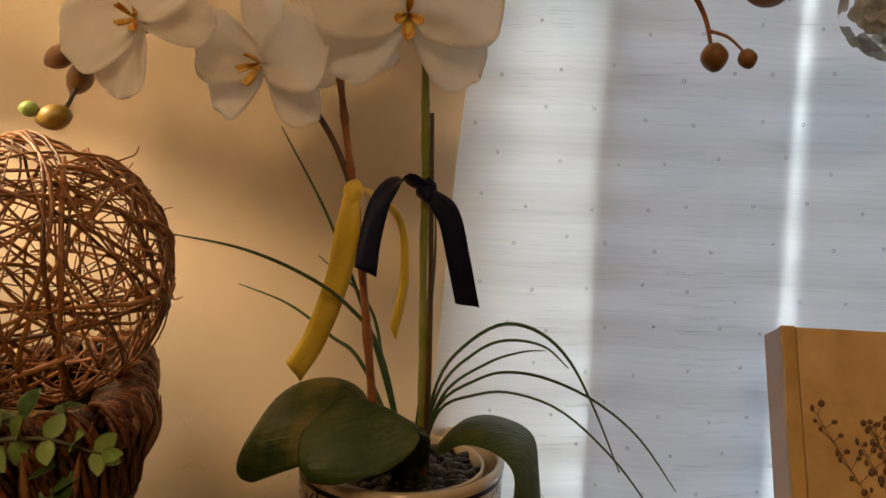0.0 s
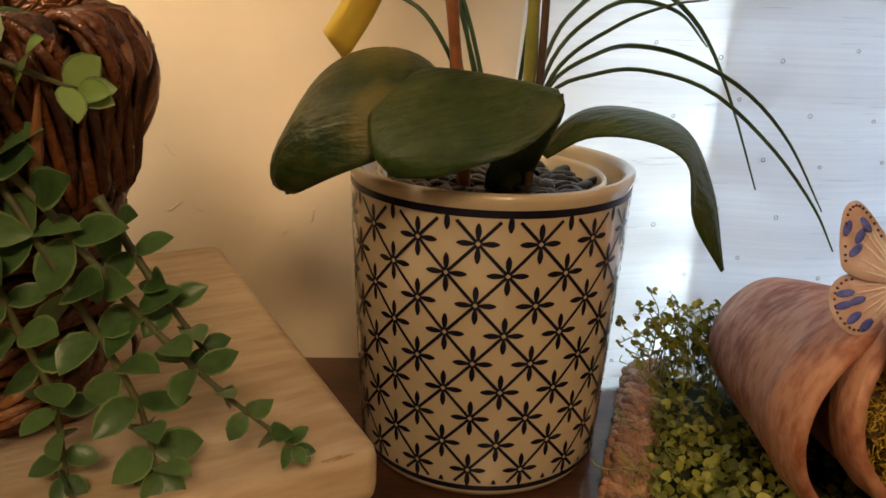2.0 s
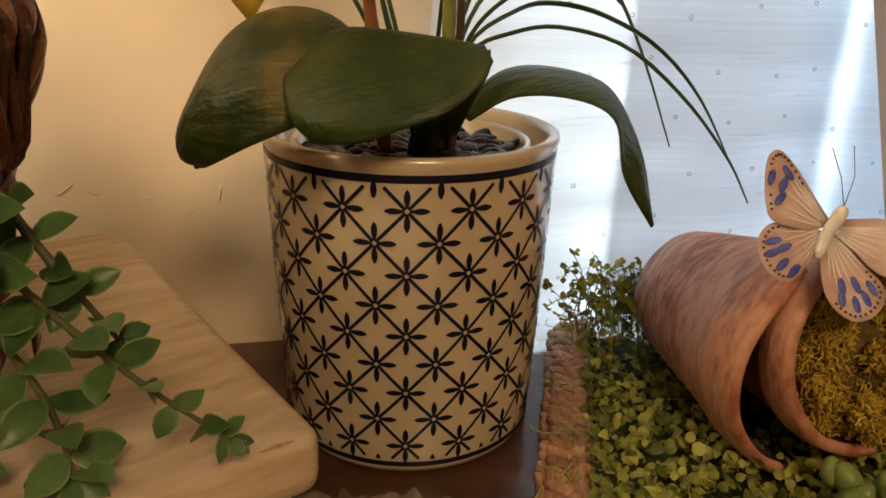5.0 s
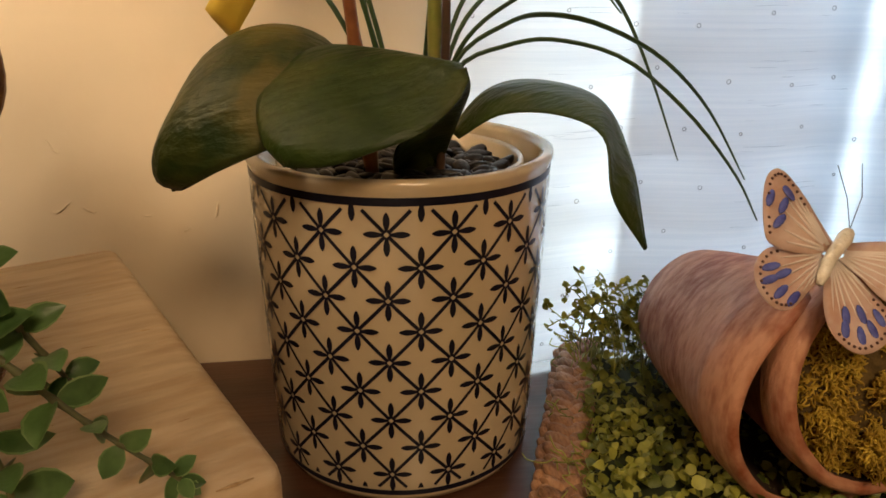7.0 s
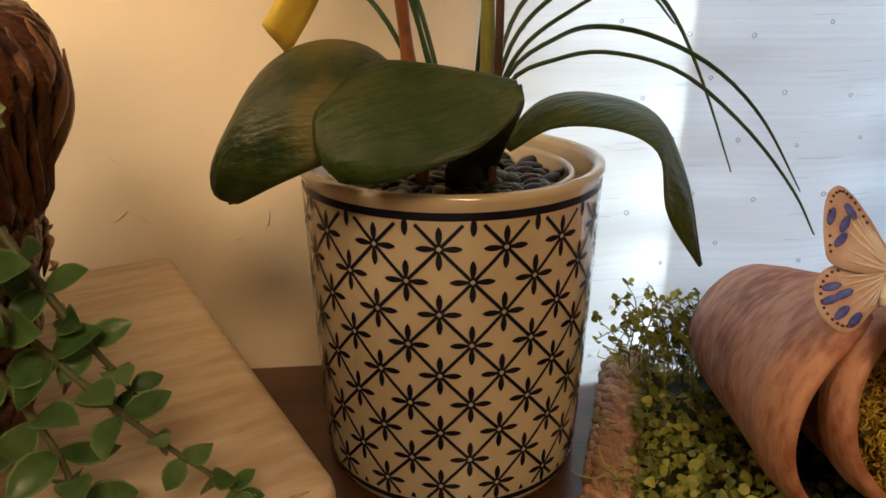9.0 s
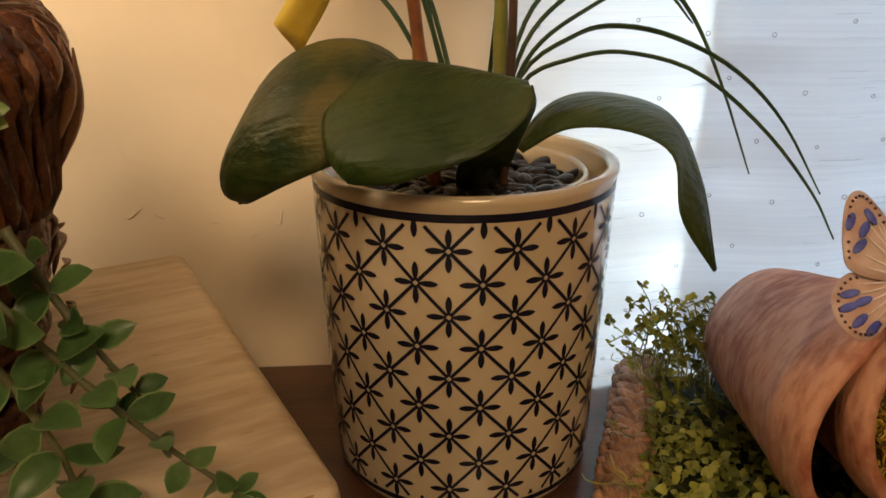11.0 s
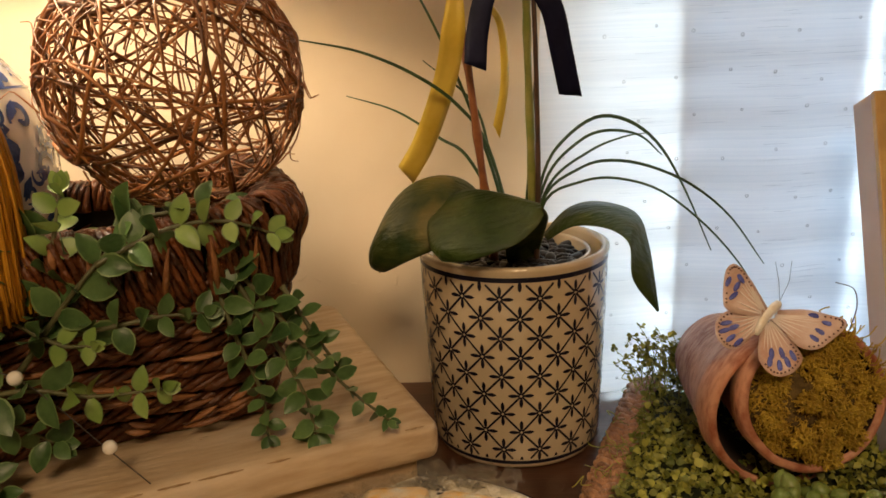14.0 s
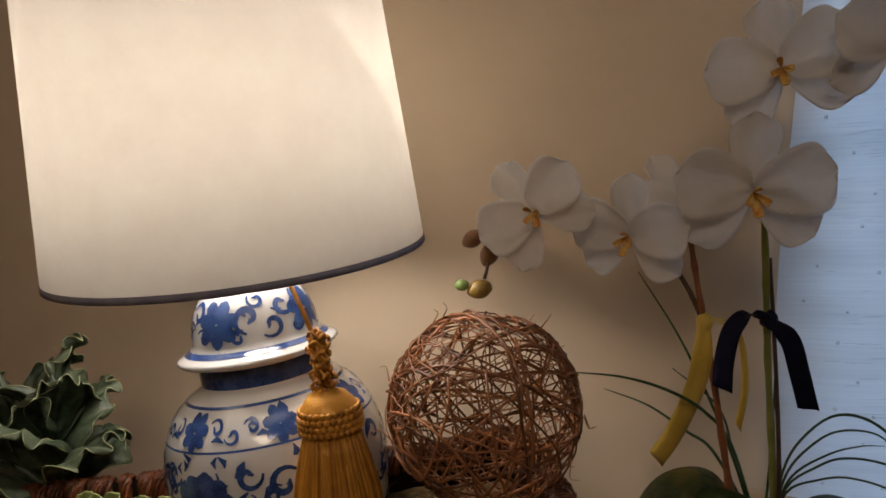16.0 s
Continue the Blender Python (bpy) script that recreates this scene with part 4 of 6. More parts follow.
# ---- eucalyptus sprigs over the basket ----
def leaf_fan(bm, p, d, nrm, length, width, cup=0.15, margin=False):
    """A pointed oval leaf from p along d, facing nrm; a margin takes the second material."""
    d = d.normalized()
    s = d.cross(nrm).normalized()
    nn = s.cross(d)
    FS = (0.0, 0.11, 0.29, 0.50, 0.72, 0.89, 1.0)
    hw = (0.0, 0.26, 0.46, 0.50, 0.40, 0.19, 0.0)
    mid = [bm.verts.new(p + d * length * f + nn * cup * length * (f - f * f) * 1.2) for f in FS]
    for sg in (1, -1):
        rings = [[bm.verts.new(m.co + s * sg * width * w * e + nn * cup * length * w * 0.9 * e) for m, w in list(zip(mid, hw))[1:6]] for e in ((0.84, 1.0) if margin else (1.0,))]
        side = rings[0]
        faces = [(mid[0], mid[1], side[0])] + [(mid[k], mid[k + 1], side[k], side[k - 1]) for k in range(1, 5)] + [(mid[5], mid[6], side[4])]
        for f in faces:
            bm.faces.new(f if sg > 0 else f[::-1])
        if margin:
            out = [mid[0]] + rings[1] + [mid[6]]
            inn = [mid[0]] + side + [mid[6]]
            for k in range(6):
                f = [v for i, v in enumerate((inn[k], inn[k + 1], out[k + 1], out[k])) if not (k == 0 and i == 3) and not (k == 5 and i == 2)]
                bm.faces.new(f if sg > 0 else f[::-1]).material_index = 1


# the sprigs hang in front of the basket
FORWARD = Matrix.Translation((-0.08, 0.08, 0.27)) @ Matrix.Scale(0.925, 4) @ Matrix.Translation((0.08, -0.08, -0.27)) @ PLUMB
sprig_rnd = random.Random(21)
SPRIGS_AT = pose(-0.185, 0.432, 0, 0, 0, 22)


def sprig(pts, pairs, l0, l1, young=False, wide=0.66):
    sp = thing("eucalyptus_sprig", SPRIGS_AT @ Matrix.Translation(pts[0]), "artificial eucalyptus sprig with paired green oval leaves draped over the basket",
               "foliage", "eucalyptus sprigs", at=FORWARD @ SPRIGS_AT @ Matrix.Translation(pts[0]))
    loc = Matrix.Translation(-Vector(pts[0]))
    P = spline(pts, pairs * 4 + 1)
    bm = bmesh.new()
    n = len(P)
    tube(bm, P, [0.0019 * (1 - 0.6 * i / n) * (1.3 if i % 4 == 0 else 1.0) for i in range(n)], 6)
    part("stem", moved(bm, loc), M_EUCSTEM, sp)
    bm = bmesh.new()
    tips = bmesh.new()
    for k in range(1, pairs + 1):
        i = min(k * 4, n - 2)
        t = (P[i + 1] - P[i - 1]).normalized()
        side = t.cross(Vector((0, -1, 0.25))).normalized()
        side = Matrix.Rotation((k % 2) * 1.2 + sprig_rnd.uniform(-0.5, 0.5), 3, t) @ side
        f = k / pairs
        L = (l0 + (l1 - l0) * f) * sprig_rnd.uniform(0.95, 1.32)
        for sg in (-1, 1):
            d = (side * sg + t * sprig_rnd.uniform(0.15, 0.6) + Vector((0, -0.25, 0.1))).normalized()
            nrm = (t * sprig_rnd.uniform(-0.6, 0.3) + Vector((sprig_rnd.uniform(-0.55, 0.55), -0.75, sprig_rnd.uniform(-0.1, 1.0)))).normalized()
            if abs(nrm.dot(d)) > 0.9:
                nrm = Vector((0, 0, 1))
            leaf_fan(tips if (young and f > 0.45) else bm, P[i], d, nrm, L, L * wide * sprig_rnd.uniform(0.85, 1.15), sprig_rnd.uniform(0.05, 0.32), True)
    for sg in (-1, 1, 0):
        d = P[-1] - P[-2]
        leaf_fan(tips if young else bm, P[-1], d.normalized() + Vector((0.5 * sg, -0.3, 0.4 * abs(sg))), Vector((0, -1, 0.3)), l1 * 0.9, l1 * 0.6, 0.15, True)
    part("leaves", moved(bm, loc), M_EUC, sp, kind="stuff").data.materials.append(M_EUCEDGE)
    if young:
        part("young_leaves", moved(tips, loc), M_EUCY, sp, "pale young leaves", kind="stuff").data.materials.append(M_EUCEDGE)
    else:
        tips.free()


SPRIGS = (
    ([(-0.045, -0.015, 0.222), (-0.018, -0.025, 0.185), (0.006, -0.035, 0.144), (0.028, -0.045, 0.114), (0.049, -0.055, 0.091)], 12, 0.020, 0.009, False),
    ([(-0.037, -0.012, 0.215), (-0.013, -0.030, 0.154), (0.001, -0.038, 0.115), (0.004, -0.043, 0.088)], 9, 0.019, 0.014, False),
    ([(-0.042, -0.012, 0.205), (-0.033, -0.025, 0.156), (-0.024, -0.030, 0.120), (-0.024, -0.034, 0.090)], 11, 0.018, 0.011, False),
    ([(-0.101, -0.030, 0.216), (-0.080, -0.030, 0.224), (-0.055, -0.030, 0.231), (-0.027, -0.030, 0.229), (-0.001, -0.030, 0.217)], 8, 0.022, 0.013, True),
    ([(-0.152, -0.020, 0.160), (-0.126, -0.028, 0.191), (-0.101, -0.028, 0.216), (-0.079, -0.010, 0.231)], 6, 0.021, 0.019, False),
    ([(-0.205, -0.028, 0.150), (-0.151, -0.038, 0.155), (-0.117, -0.040, 0.144), (-0.079, -0.040, 0.139)], 9, 0.025, 0.012, True),
    ([(-0.133, -0.016, 0.174), (-0.098, -0.024, 0.177), (-0.073, -0.025, 0.178), (-0.049, -0.025, 0.175)], 6, 0.020, 0.012, False),
    ([(-0.140, -0.018, 0.175), (-0.125, -0.020, 0.218), (-0.113, -0.010, 0.258)], 7, 0.020, 0.013, True),
    ([(-0.225, -0.018, 0.105), (-0.187, -0.028, 0.128), (-0.163, -0.030, 0.134), (-0.142, -0.030, 0.117)], 6, 0.022, 0.016, False),
    ([(0.000, -0.016, 0.180), (0.012, -0.028, 0.153), (0.026, -0.034, 0.124)], 6, 0.016, 0.010, False),
    ([(-0.150, -0.020, 0.190), (-0.128, -0.034, 0.176), (-0.111, -0.040, 0.173)], 4, 0.014, 0.010, True),
    ([(-0.235, -0.015, 0.170), (-0.222, -0.028, 0.190), (-0.195, -0.034, 0.186)], 5, 0.020, 0.014, False),
    ([(-0.290, -0.010, 0.190), (-0.265, -0.030, 0.175), (-0.235, -0.036, 0.160)], 6, 0.022, 0.014, False),
    ([(-0.330, -0.012, 0.200), (-0.300, -0.032, 0.200), (-0.270, -0.038, 0.190)], 6, 0.022, 0.014, True),
    ([(-0.100, 0.030, 0.205), (-0.085, -0.005, 0.232), (-0.050, -0.012, 0.236), (-0.025, -0.005, 0.232)], 5, 0.024, 0.018, False),
)
SPRIGS += (
    ([(-0.190, -0.012, 0.175), (-0.172, -0.026, 0.186), (-0.160, -0.030, 0.200), (-0.150, -0.026, 0.216)], 5, 0.021, 0.013, False),
    ([(-0.215, -0.020, 0.140), (-0.192, -0.034, 0.122), (-0.178, -0.040, 0.108), (-0.172, -0.042, 0.097)], 6, 0.021, 0.014, False),
    ([(-0.262, -0.020, 0.150), (-0.244, -0.034, 0.136), (-0.226, -0.040, 0.120), (-0.214, -0.043, 0.104)], 6, 0.022, 0.013, True),
    ([(-0.110, 0.010, 0.225), (-0.128, -0.004, 0.232), (-0.150, -0.010, 0.230), (-0.168, -0.012, 0.222)], 5, 0.025, 0.019, False),
    ([(-0.300, -0.012, 0.150), (-0.288, -0.030, 0.130), (-0.270, -0.036, 0.112)], 5, 0.022, 0.014, False),
)
for pts, pairs, l0, l1, y in SPRIGS:
    sprig(pts, pairs, l0, l1, y)

# ---- ginger jar table lamp ----
LX, LY = -0.4185, 0.424
table_lamp = thing("table_lamp", pose(LX, LY, 0.091), "lit table lamp, blue and white ginger jar, white shade", "lamp", at=pose(-0.402, 0.424, 0.0675, 0, -5, 1.34))
JAR = [(0.0, 0.117), (0.052, 0.117), (0.056, 0.119), (0.060, 0.125), (0.070, 0.155), (0.081, 0.195), (0.0895, 0.235), (0.0925, 0.262), (0.0915, 0.285), (0.086, 0.307), (0.076, 0.325), (0.062, 0.338), (0.0535, 0.343), (0.051, 0.346), (0.050, 0.362)]
LID = [(0.051, 0.3610), (0.0650, 0.3650), (0.0672, 0.3675), (0.0655, 0.3698), (0.059, 0.3725), (0.0530, 0.378), (0.0510, 0.390), (0.0465, 0.406), (0.039, 0.417), (0.027, 0.425), (0.012, 0.429), (0.0, 0.4295)]


def curve2(profile, n):
    return [(p.x, p.z) for p in spline([(r, 0, z) for r, z in profile], n)]


def at_lamp(bm):
    bm.transform(pose(LX, LY, 0))
    return bm


bm = bmesh.new()
lathe(bm, JAR[:2] + curve2(JAR[2:12], 30) + JAR[12:], 72)
jar = part("jar", at_lamp(bm), M_PORC, table_lamp, "white porcelain ginger jar with cobalt flowers", True)
bm = bmesh.new()
lathe(bm, LID[:4] + curve2(LID[4:], 22), 72)
lid = part("lid", at_lamp(bm), M_PORC, table_lamp, "domed porcelain lid with cobalt scrolls", True)
bm = bmesh.new()
lathe(bm, [(0.0512, 0.345), (0.0512, 0.3625)], 64)
part("neck_band", at_lamp(bm), M_BLUE, jar, "dark cobalt neck band", True)
JP, LP = sorted((z, r) for r, z in curve2(JAR[2:12], 60)), sorted((z, r) for r, z in curve2(LID[4:], 60))


def radius_at(table, z):
    return float(np.interp(z, [t[0] for t in table], [t[1] for t in table]))


def glaze_stroke(bm, table, pts, widths):
    """A brush stroke on the porcelain, in (angle in degrees, height)."""
    rows = []
    for i, (a, z) in enumerate(pts):
        a2, z2 = pts[min(i + 1, len(pts) - 1)]
        a1, z1 = pts[max(i - 1, 0)]
        r = radius_at(table, z)
        dx, dz = radians(a2 - a1) * r, z2 - z1
        l = math.hypot(dx, dz) or 1e-6
        w = widths[i] / 2
        row = []
        for sg in (1, 0.5, 0, -0.5, -1):
            za = z + sg * dx / l * w
            aa = radians(a) - sg * dz / l * w / r
            rr2 = radius_at(table, za) + 0.0009
            row.append(Vector((rr2 * math.sin(aa), -rr2 * math.cos(aa), za)))
        rows.append(row)
    sheet(bm, rows)


def glaze_flower(bm, table, a, z, size, petals=8):
    r = radius_at(table, z)
    for k in range(petals):
        t = 2 * math.pi * k / petals + 0.2
        pts = [(a + math.degrees(math.cos(t) * size * f / r), z + math.sin(t) * size * f) for f in (0.05, 0.3, 0.6, 0.85, 1.0)]
        glaze_stroke(bm, table, pts, [size * 0.15, size * 0.45, size * 0.62, size * 0.5, size * 0.12])


def glaze_scroll(bm, table, a, z, size, hand, turn0):
    r = radius_at(table, z)
    pts, w = [], []
    for k in range(18):
        t = turn0 + hand * k * 0.36
        rad = size * (1 - k / 20)
        pts.append((a + math.degrees(rad * math.cos(t) / r), z + rad * math.sin(t)))
        w.append(size * (0.16 + 0.26 * math.sin(math.pi * k / 17)) + (0.003 if k > 15 else 0))
    glaze_stroke(bm, table, pts, w)


gr = random.Random(31)
bm = bmesh.new()
for k in range(5):
    a = 72 * k - 8
    glaze_flower(bm, JP, a, 0.268, 0.028, 10)
    glaze_flower(bm, JP, a + 36, 0.205, 0.027, 10)
    for j, (da, z, s) in enumerate(((24, 0.290, 0.011), (40, 0.280, 0.013), (52, 0.292, 0.010), (30, 0.258, 0.011), (48, 0.250, 0.012), (6, 0.228, 0.010), (16, 0.212, 0.012), (58, 0.222, 0.011), (4, 0.190, 0.010), (60, 0.190, 0.011), (20, 0.165, 0.011), (52, 0.160, 0.010))):
        glaze_scroll(bm, JP, a + da, z, s, 1 if j % 2 else -1, gr.uniform(0, 6.28))
    for da, z in ((30, 0.272), (44, 0.262), (14, 0.244), (56, 0.262), (36, 0.240), (20, 0.184), (18, 0.290), (56, 0.278)):
        glaze_stroke(bm, JP, [(a + da, z), (a + da + 3, z + 0.006), (a + da + 5, z + 0.011)], [0.002, 0.0075, 0.001])
for k in range(40):
    a, z = gr.uniform(0, 360), gr.uniform(0.312, 0.332)
    glaze_stroke(bm, JP, [(a, z), (a + gr.uniform(2, 4), z + 0.002), (a + gr.uniform(5, 8), z - 0.001)], [0.001, 0.004, 0.001])
for k in range(7):
    a = 51.43 * k - 16
    glaze_flower(bm, JP, a, 0.3215, 0.0135, 7)
    for j, (da, z, s) in enumerate(((15, 0.324, 0.0065), (25, 0.319, 0.0065), (36, 0.323, 0.0065))):
        glaze_scroll(bm, JP, a + da, z, s, 1 if j % 2 else -1, gr.uniform(0, 6.28))
for k in range(130):
    glaze_scroll(bm, JP, 2.77 * k + gr.uniform(-3, 3), gr.uniform(0.150, 0.296), gr.uniform(0.006, 0.010), gr.choice((-1, 1)), gr.uniform(0, 6.28))
for k in range(230):
    a, z = gr.uniform(0, 360), gr.uniform(0.135, 0.300)
    glaze_stroke(bm, JP, [(a, z), (a + gr.uniform(-3, 3), z + 0.004), (a + gr.uniform(-5, 5), z + 0.008)], [0.001, 0.0045, 0.001])
for z, w in ((0.3085, 0.0016), (0.336, 0.0018)):
    glaze_stroke(bm, JP, [(360 * k / 72, z) for k in range(73)], [w] * 73)
part("painted_decoration", at_lamp(bm), M_BLUE, jar, "cobalt blue flowers and scrolls", True, kind="stuff")
bm = bmesh.new()
for k in range(4):
    a = 90 * k - 4
    glaze_flower(bm, LP, a, 0.398, 0.019, 7)
    for j, (da, z, s) in enumerate(((30, 0.400, 0.012), (50, 0.392, 0.010), (64, 0.406, 0.010), (20, 0.386, 0.007), (74, 0.388, 0.008), (40, 0.413, 0.007))):
        glaze_scroll(bm, LP, a + da, z, s, 1 if j % 2 else -1, gr.uniform(0, 6.28))
for k in range(44):
    a, z = gr.uniform(0, 360), gr.uniform(0.382, 0.414)
    glaze_stroke(bm, LP, [(a, z), (a + gr.uniform(-5, 5), z + 0.003), (a + gr.uniform(-8, 8), z + 0.006)], [0.001, 0.0045, 0.001])
glaze_stroke(bm, LP, [(360 * k / 72, 0.3745) for k in range(73)], [0.0035] * 73)
part("painted_scrollwork", at_lamp(bm), M_BLUE, lid, "cobalt blue scrolls", True, kind="stuff")
bm = bmesh.new()
lathe(bm, [(0.016, 0.429), (0.016, 0.433), (0.012, 0.436), (0.0125, 0.455), (0.010, 0.460), (0.006, 0.462), (0.006, 0.505), (0.016, 0.510), (0.016, 0.541), (0.012, 0.546)], 32)
part("neck", at_lamp(bm), M_BRASS, table_lamp, "brass lamp neck and socket", True)
bm = bmesh.new()
blob(bm, pose(0, 0, 0.560) @ Matrix.Diagonal((0.026, 0.026, 0.032, 1)), 3)
bulb = part("bulb", at_lamp(bm), M_BULB, table_lamp, "glowing warm bulb", True)
bulb.visible_shadow = False
SHADE_TILT = pose(-0.4020, 0.398, 0.4475, 3.5, 4.4, 0)
bm = bmesh.new()
lathe(bm, [(0.1450, 0.0), (0.128, 0.235), (0.1272, 0.235), (0.1442, 0.0)], 96, close=True)
shade = part("shade", moved(bm, SHADE_TILT), M_SHADE, table_lamp, "white linen drum shade", True)
bm = bmesh.new()
lathe(bm, [(0.1455, -0.001), (0.1452, 0.004), (0.1442, 0.004), (0.1442, -0.001)], 96, close=True)
part("hem", moved(bm, SHADE_TILT), M_SHADEIN, shade, "grey shade hem", True)
bm = bmesh.new()
for k in range(3):
    a = 2.1 * k
    tube(bm, [(0, 0, 0.215), (0.129 * math.cos(a), 0.129 * math.sin(a), 0.228)], 0.0015, 6)
tube(bm, [(0.002, 0.012, 0.085), (0.002, 0.035, 0.13), (0.002, 0.03, 0.19), (0, 0, 0.215)], 0.0015, 6)
part("harp", moved(bm, SHADE_TILT), M_BRASS, table_lamp, "", True)

# tassel hung from the lamp's neck
tassel = thing("tassel", pose(-0.335, 0.352, 0.345), "gold silk tassel hanging in front of the jar", "tassel")
bm = bmesh.new()
tube(bm, spline([(-0.404, 0.412, 0.452), (-0.370, 0.385, 0.449), (-0.350, 0.366, 0.437), (-0.336, 0.357, 0.415), (-0.325, 0.354, 0.385)], 16), 0.0018, 6)
part("cord", bm, M_GOLD, tassel, "", True)
bm = bmesh.new()
tr = random.Random(9)
for i in range(34):
    z = 0.350 + 0.044 * i / 33
    a = i * 2.4
    rr3 = 0.0050 * abs(math.sin(math.pi * (0.10 + 1.75 * i / 33))) * (1 - 0.35 * i / 33) + 0.0006
    c = Vector((-0.324 + rr3 * math.cos(a), 0.353 + rr3 * math.sin(a), z))
    pts = [c + Vector((0.0046 * math.cos(a + t), 0.0046 * math.sin(a + t), 0.004 * math.sin(2 * t))) for t in (0, 1, 2, 3, 4, 5, 6)]
    tube(bm, spline(pts, 12), 0.0014, 5)
part("rosette_knot", bm, M_GOLD, tassel, "knotted gold cord", True, kind="stuff")
bm = bmesh.new()
TA, TB = Vector((-0.322, 0.352, 0.343)), Vector((-0.320, 0.336, 0.205))
lathe(bm, [(0.004, 0.356), (0.014, 0.351), (0.021, 0.342), (0.0225, 0.333), (0.0225, 0.326), (0.020, 0.324)], 40)
bm.transform(pose(TA.x, TA.y, 0))
head_part = part("band", bm, M_GOLD, tassel, "woven gold band", True)
bm = bmesh.new()
for row in range(4):
    for k in range(30):
        a = 2 * math.pi * (k + 0.5 * (row % 2)) / 30
        r = 0.0226 - 0.0012 * (row == 3)
        blob(bm, pose(TA.x + r * math.cos(a), TA.y + r * math.sin(a), 0.327 + 0.0045 * row, 0, 0, math.degrees(a)) @ Matrix.Diagonal((0.0016, 0.0026, 0.0028, 1)), 1)
part("braid_bead", bm, M_GOLD, head_part, "", True, kind="stuff")
bm = bmesh.new()
for i in range(1250):
    a, f = i * 2.39996, math.sqrt((i % 625 + 0.5) / 625) if i % 2 else tr.uniform(0.9, 1.0)
    d = Vector((math.cos(a), math.sin(a), 0))
    top, bot = 0.0195 * f, (0.031 + tr.uniform(-0.003, 0.003)) * f
    b = TB + Vector((d.x * bot, d.y * bot * 0.75, tr.uniform(-0.008, 0.008)))
    t = Vector((TA.x, TA.y, 0.326)) + d * top
    mid = t.lerp(b, 0.45) + d * 0.006 * f + Vector((tr.uniform(-0.0015, 0.0015), tr.uniform(-0.0015, 0.0015), 0))
    tube(bm, spline([t, mid, b], 9), 0.0010, 4)
part("fringe", bm, M_GOLD, tassel, "long gold silk fringe", True, kind="stuff")

# ---- pearls on wire among the foliage ----
garland = thing("pearl_garland", SPRIGS_AT @ pose(-0.16, -0.03, 0.16), "white pearls strung on thin wire over the basket", "garland", at=FORWARD @ SPRIGS_AT @ pose(-0.16, -0.03, 0.16))
STRINGS = ([(-0.198, -0.030, 0.212), (-0.175, -0.040, 0.182), (-0.151, -0.041, 0.164), (-0.135, -0.043, 0.145), (-0.118, -0.048, 0.121), (-0.095, -0.052, 0.088)],
           [(-0.251, -0.010, 0.232), (-0.235, -0.036, 0.212), (-0.226, -0.040, 0.198), (-0.230, -0.042, 0.175), (-0.233, -0.040, 0.154), (-0.225, -0.045, 0.120)],
           [(-0.300, 0.005, 0.238), (-0.284, 0.000, 0.243), (-0.270, -0.018, 0.218), (-0.262, -0.034, 0.190), (-0.255, -0.040, 0.160)])
PEARLS = ((-0.198, -0.030, 0.212), (-0.151, -0.041, 0.164), (-0.112, -0.049, 0.115), (-0.226, -0.040, 0.198), (-0.233, -0.040, 0.154), (-0.284, 0.000, 0.243), (-0.293, 0.003, 0.240),
          (-0.251, -0.010, 0.232), (-0.240, -0.008, 0.236), (-0.270, -0.018, 0.218), (-0.262, -0.034, 0.190))
for pts in STRINGS:
    bm = bmesh.new()
    tube(bm, spline(pts, 30), 0.0004, 4)
    part("wire", moved(bm, SPRIGS_AT), M_WIRE, garland, "", True)
pearl_mesh = None
for p in PEARLS:
    if pearl_mesh is None:
        bm = bmesh.new()
        blob(bm, Matrix.Scale(0.0042, 4), 3)
        o = part("pearl", bm, M_PEARL, garland)
        pearl_mesh = o.data
    else:
        o = new("pearl", pearl_mesh)
        o.parent = garland
    o.matrix_basis = Matrix.Translation(Vector(p) - Vector((-0.16, -0.03, 0.16)))

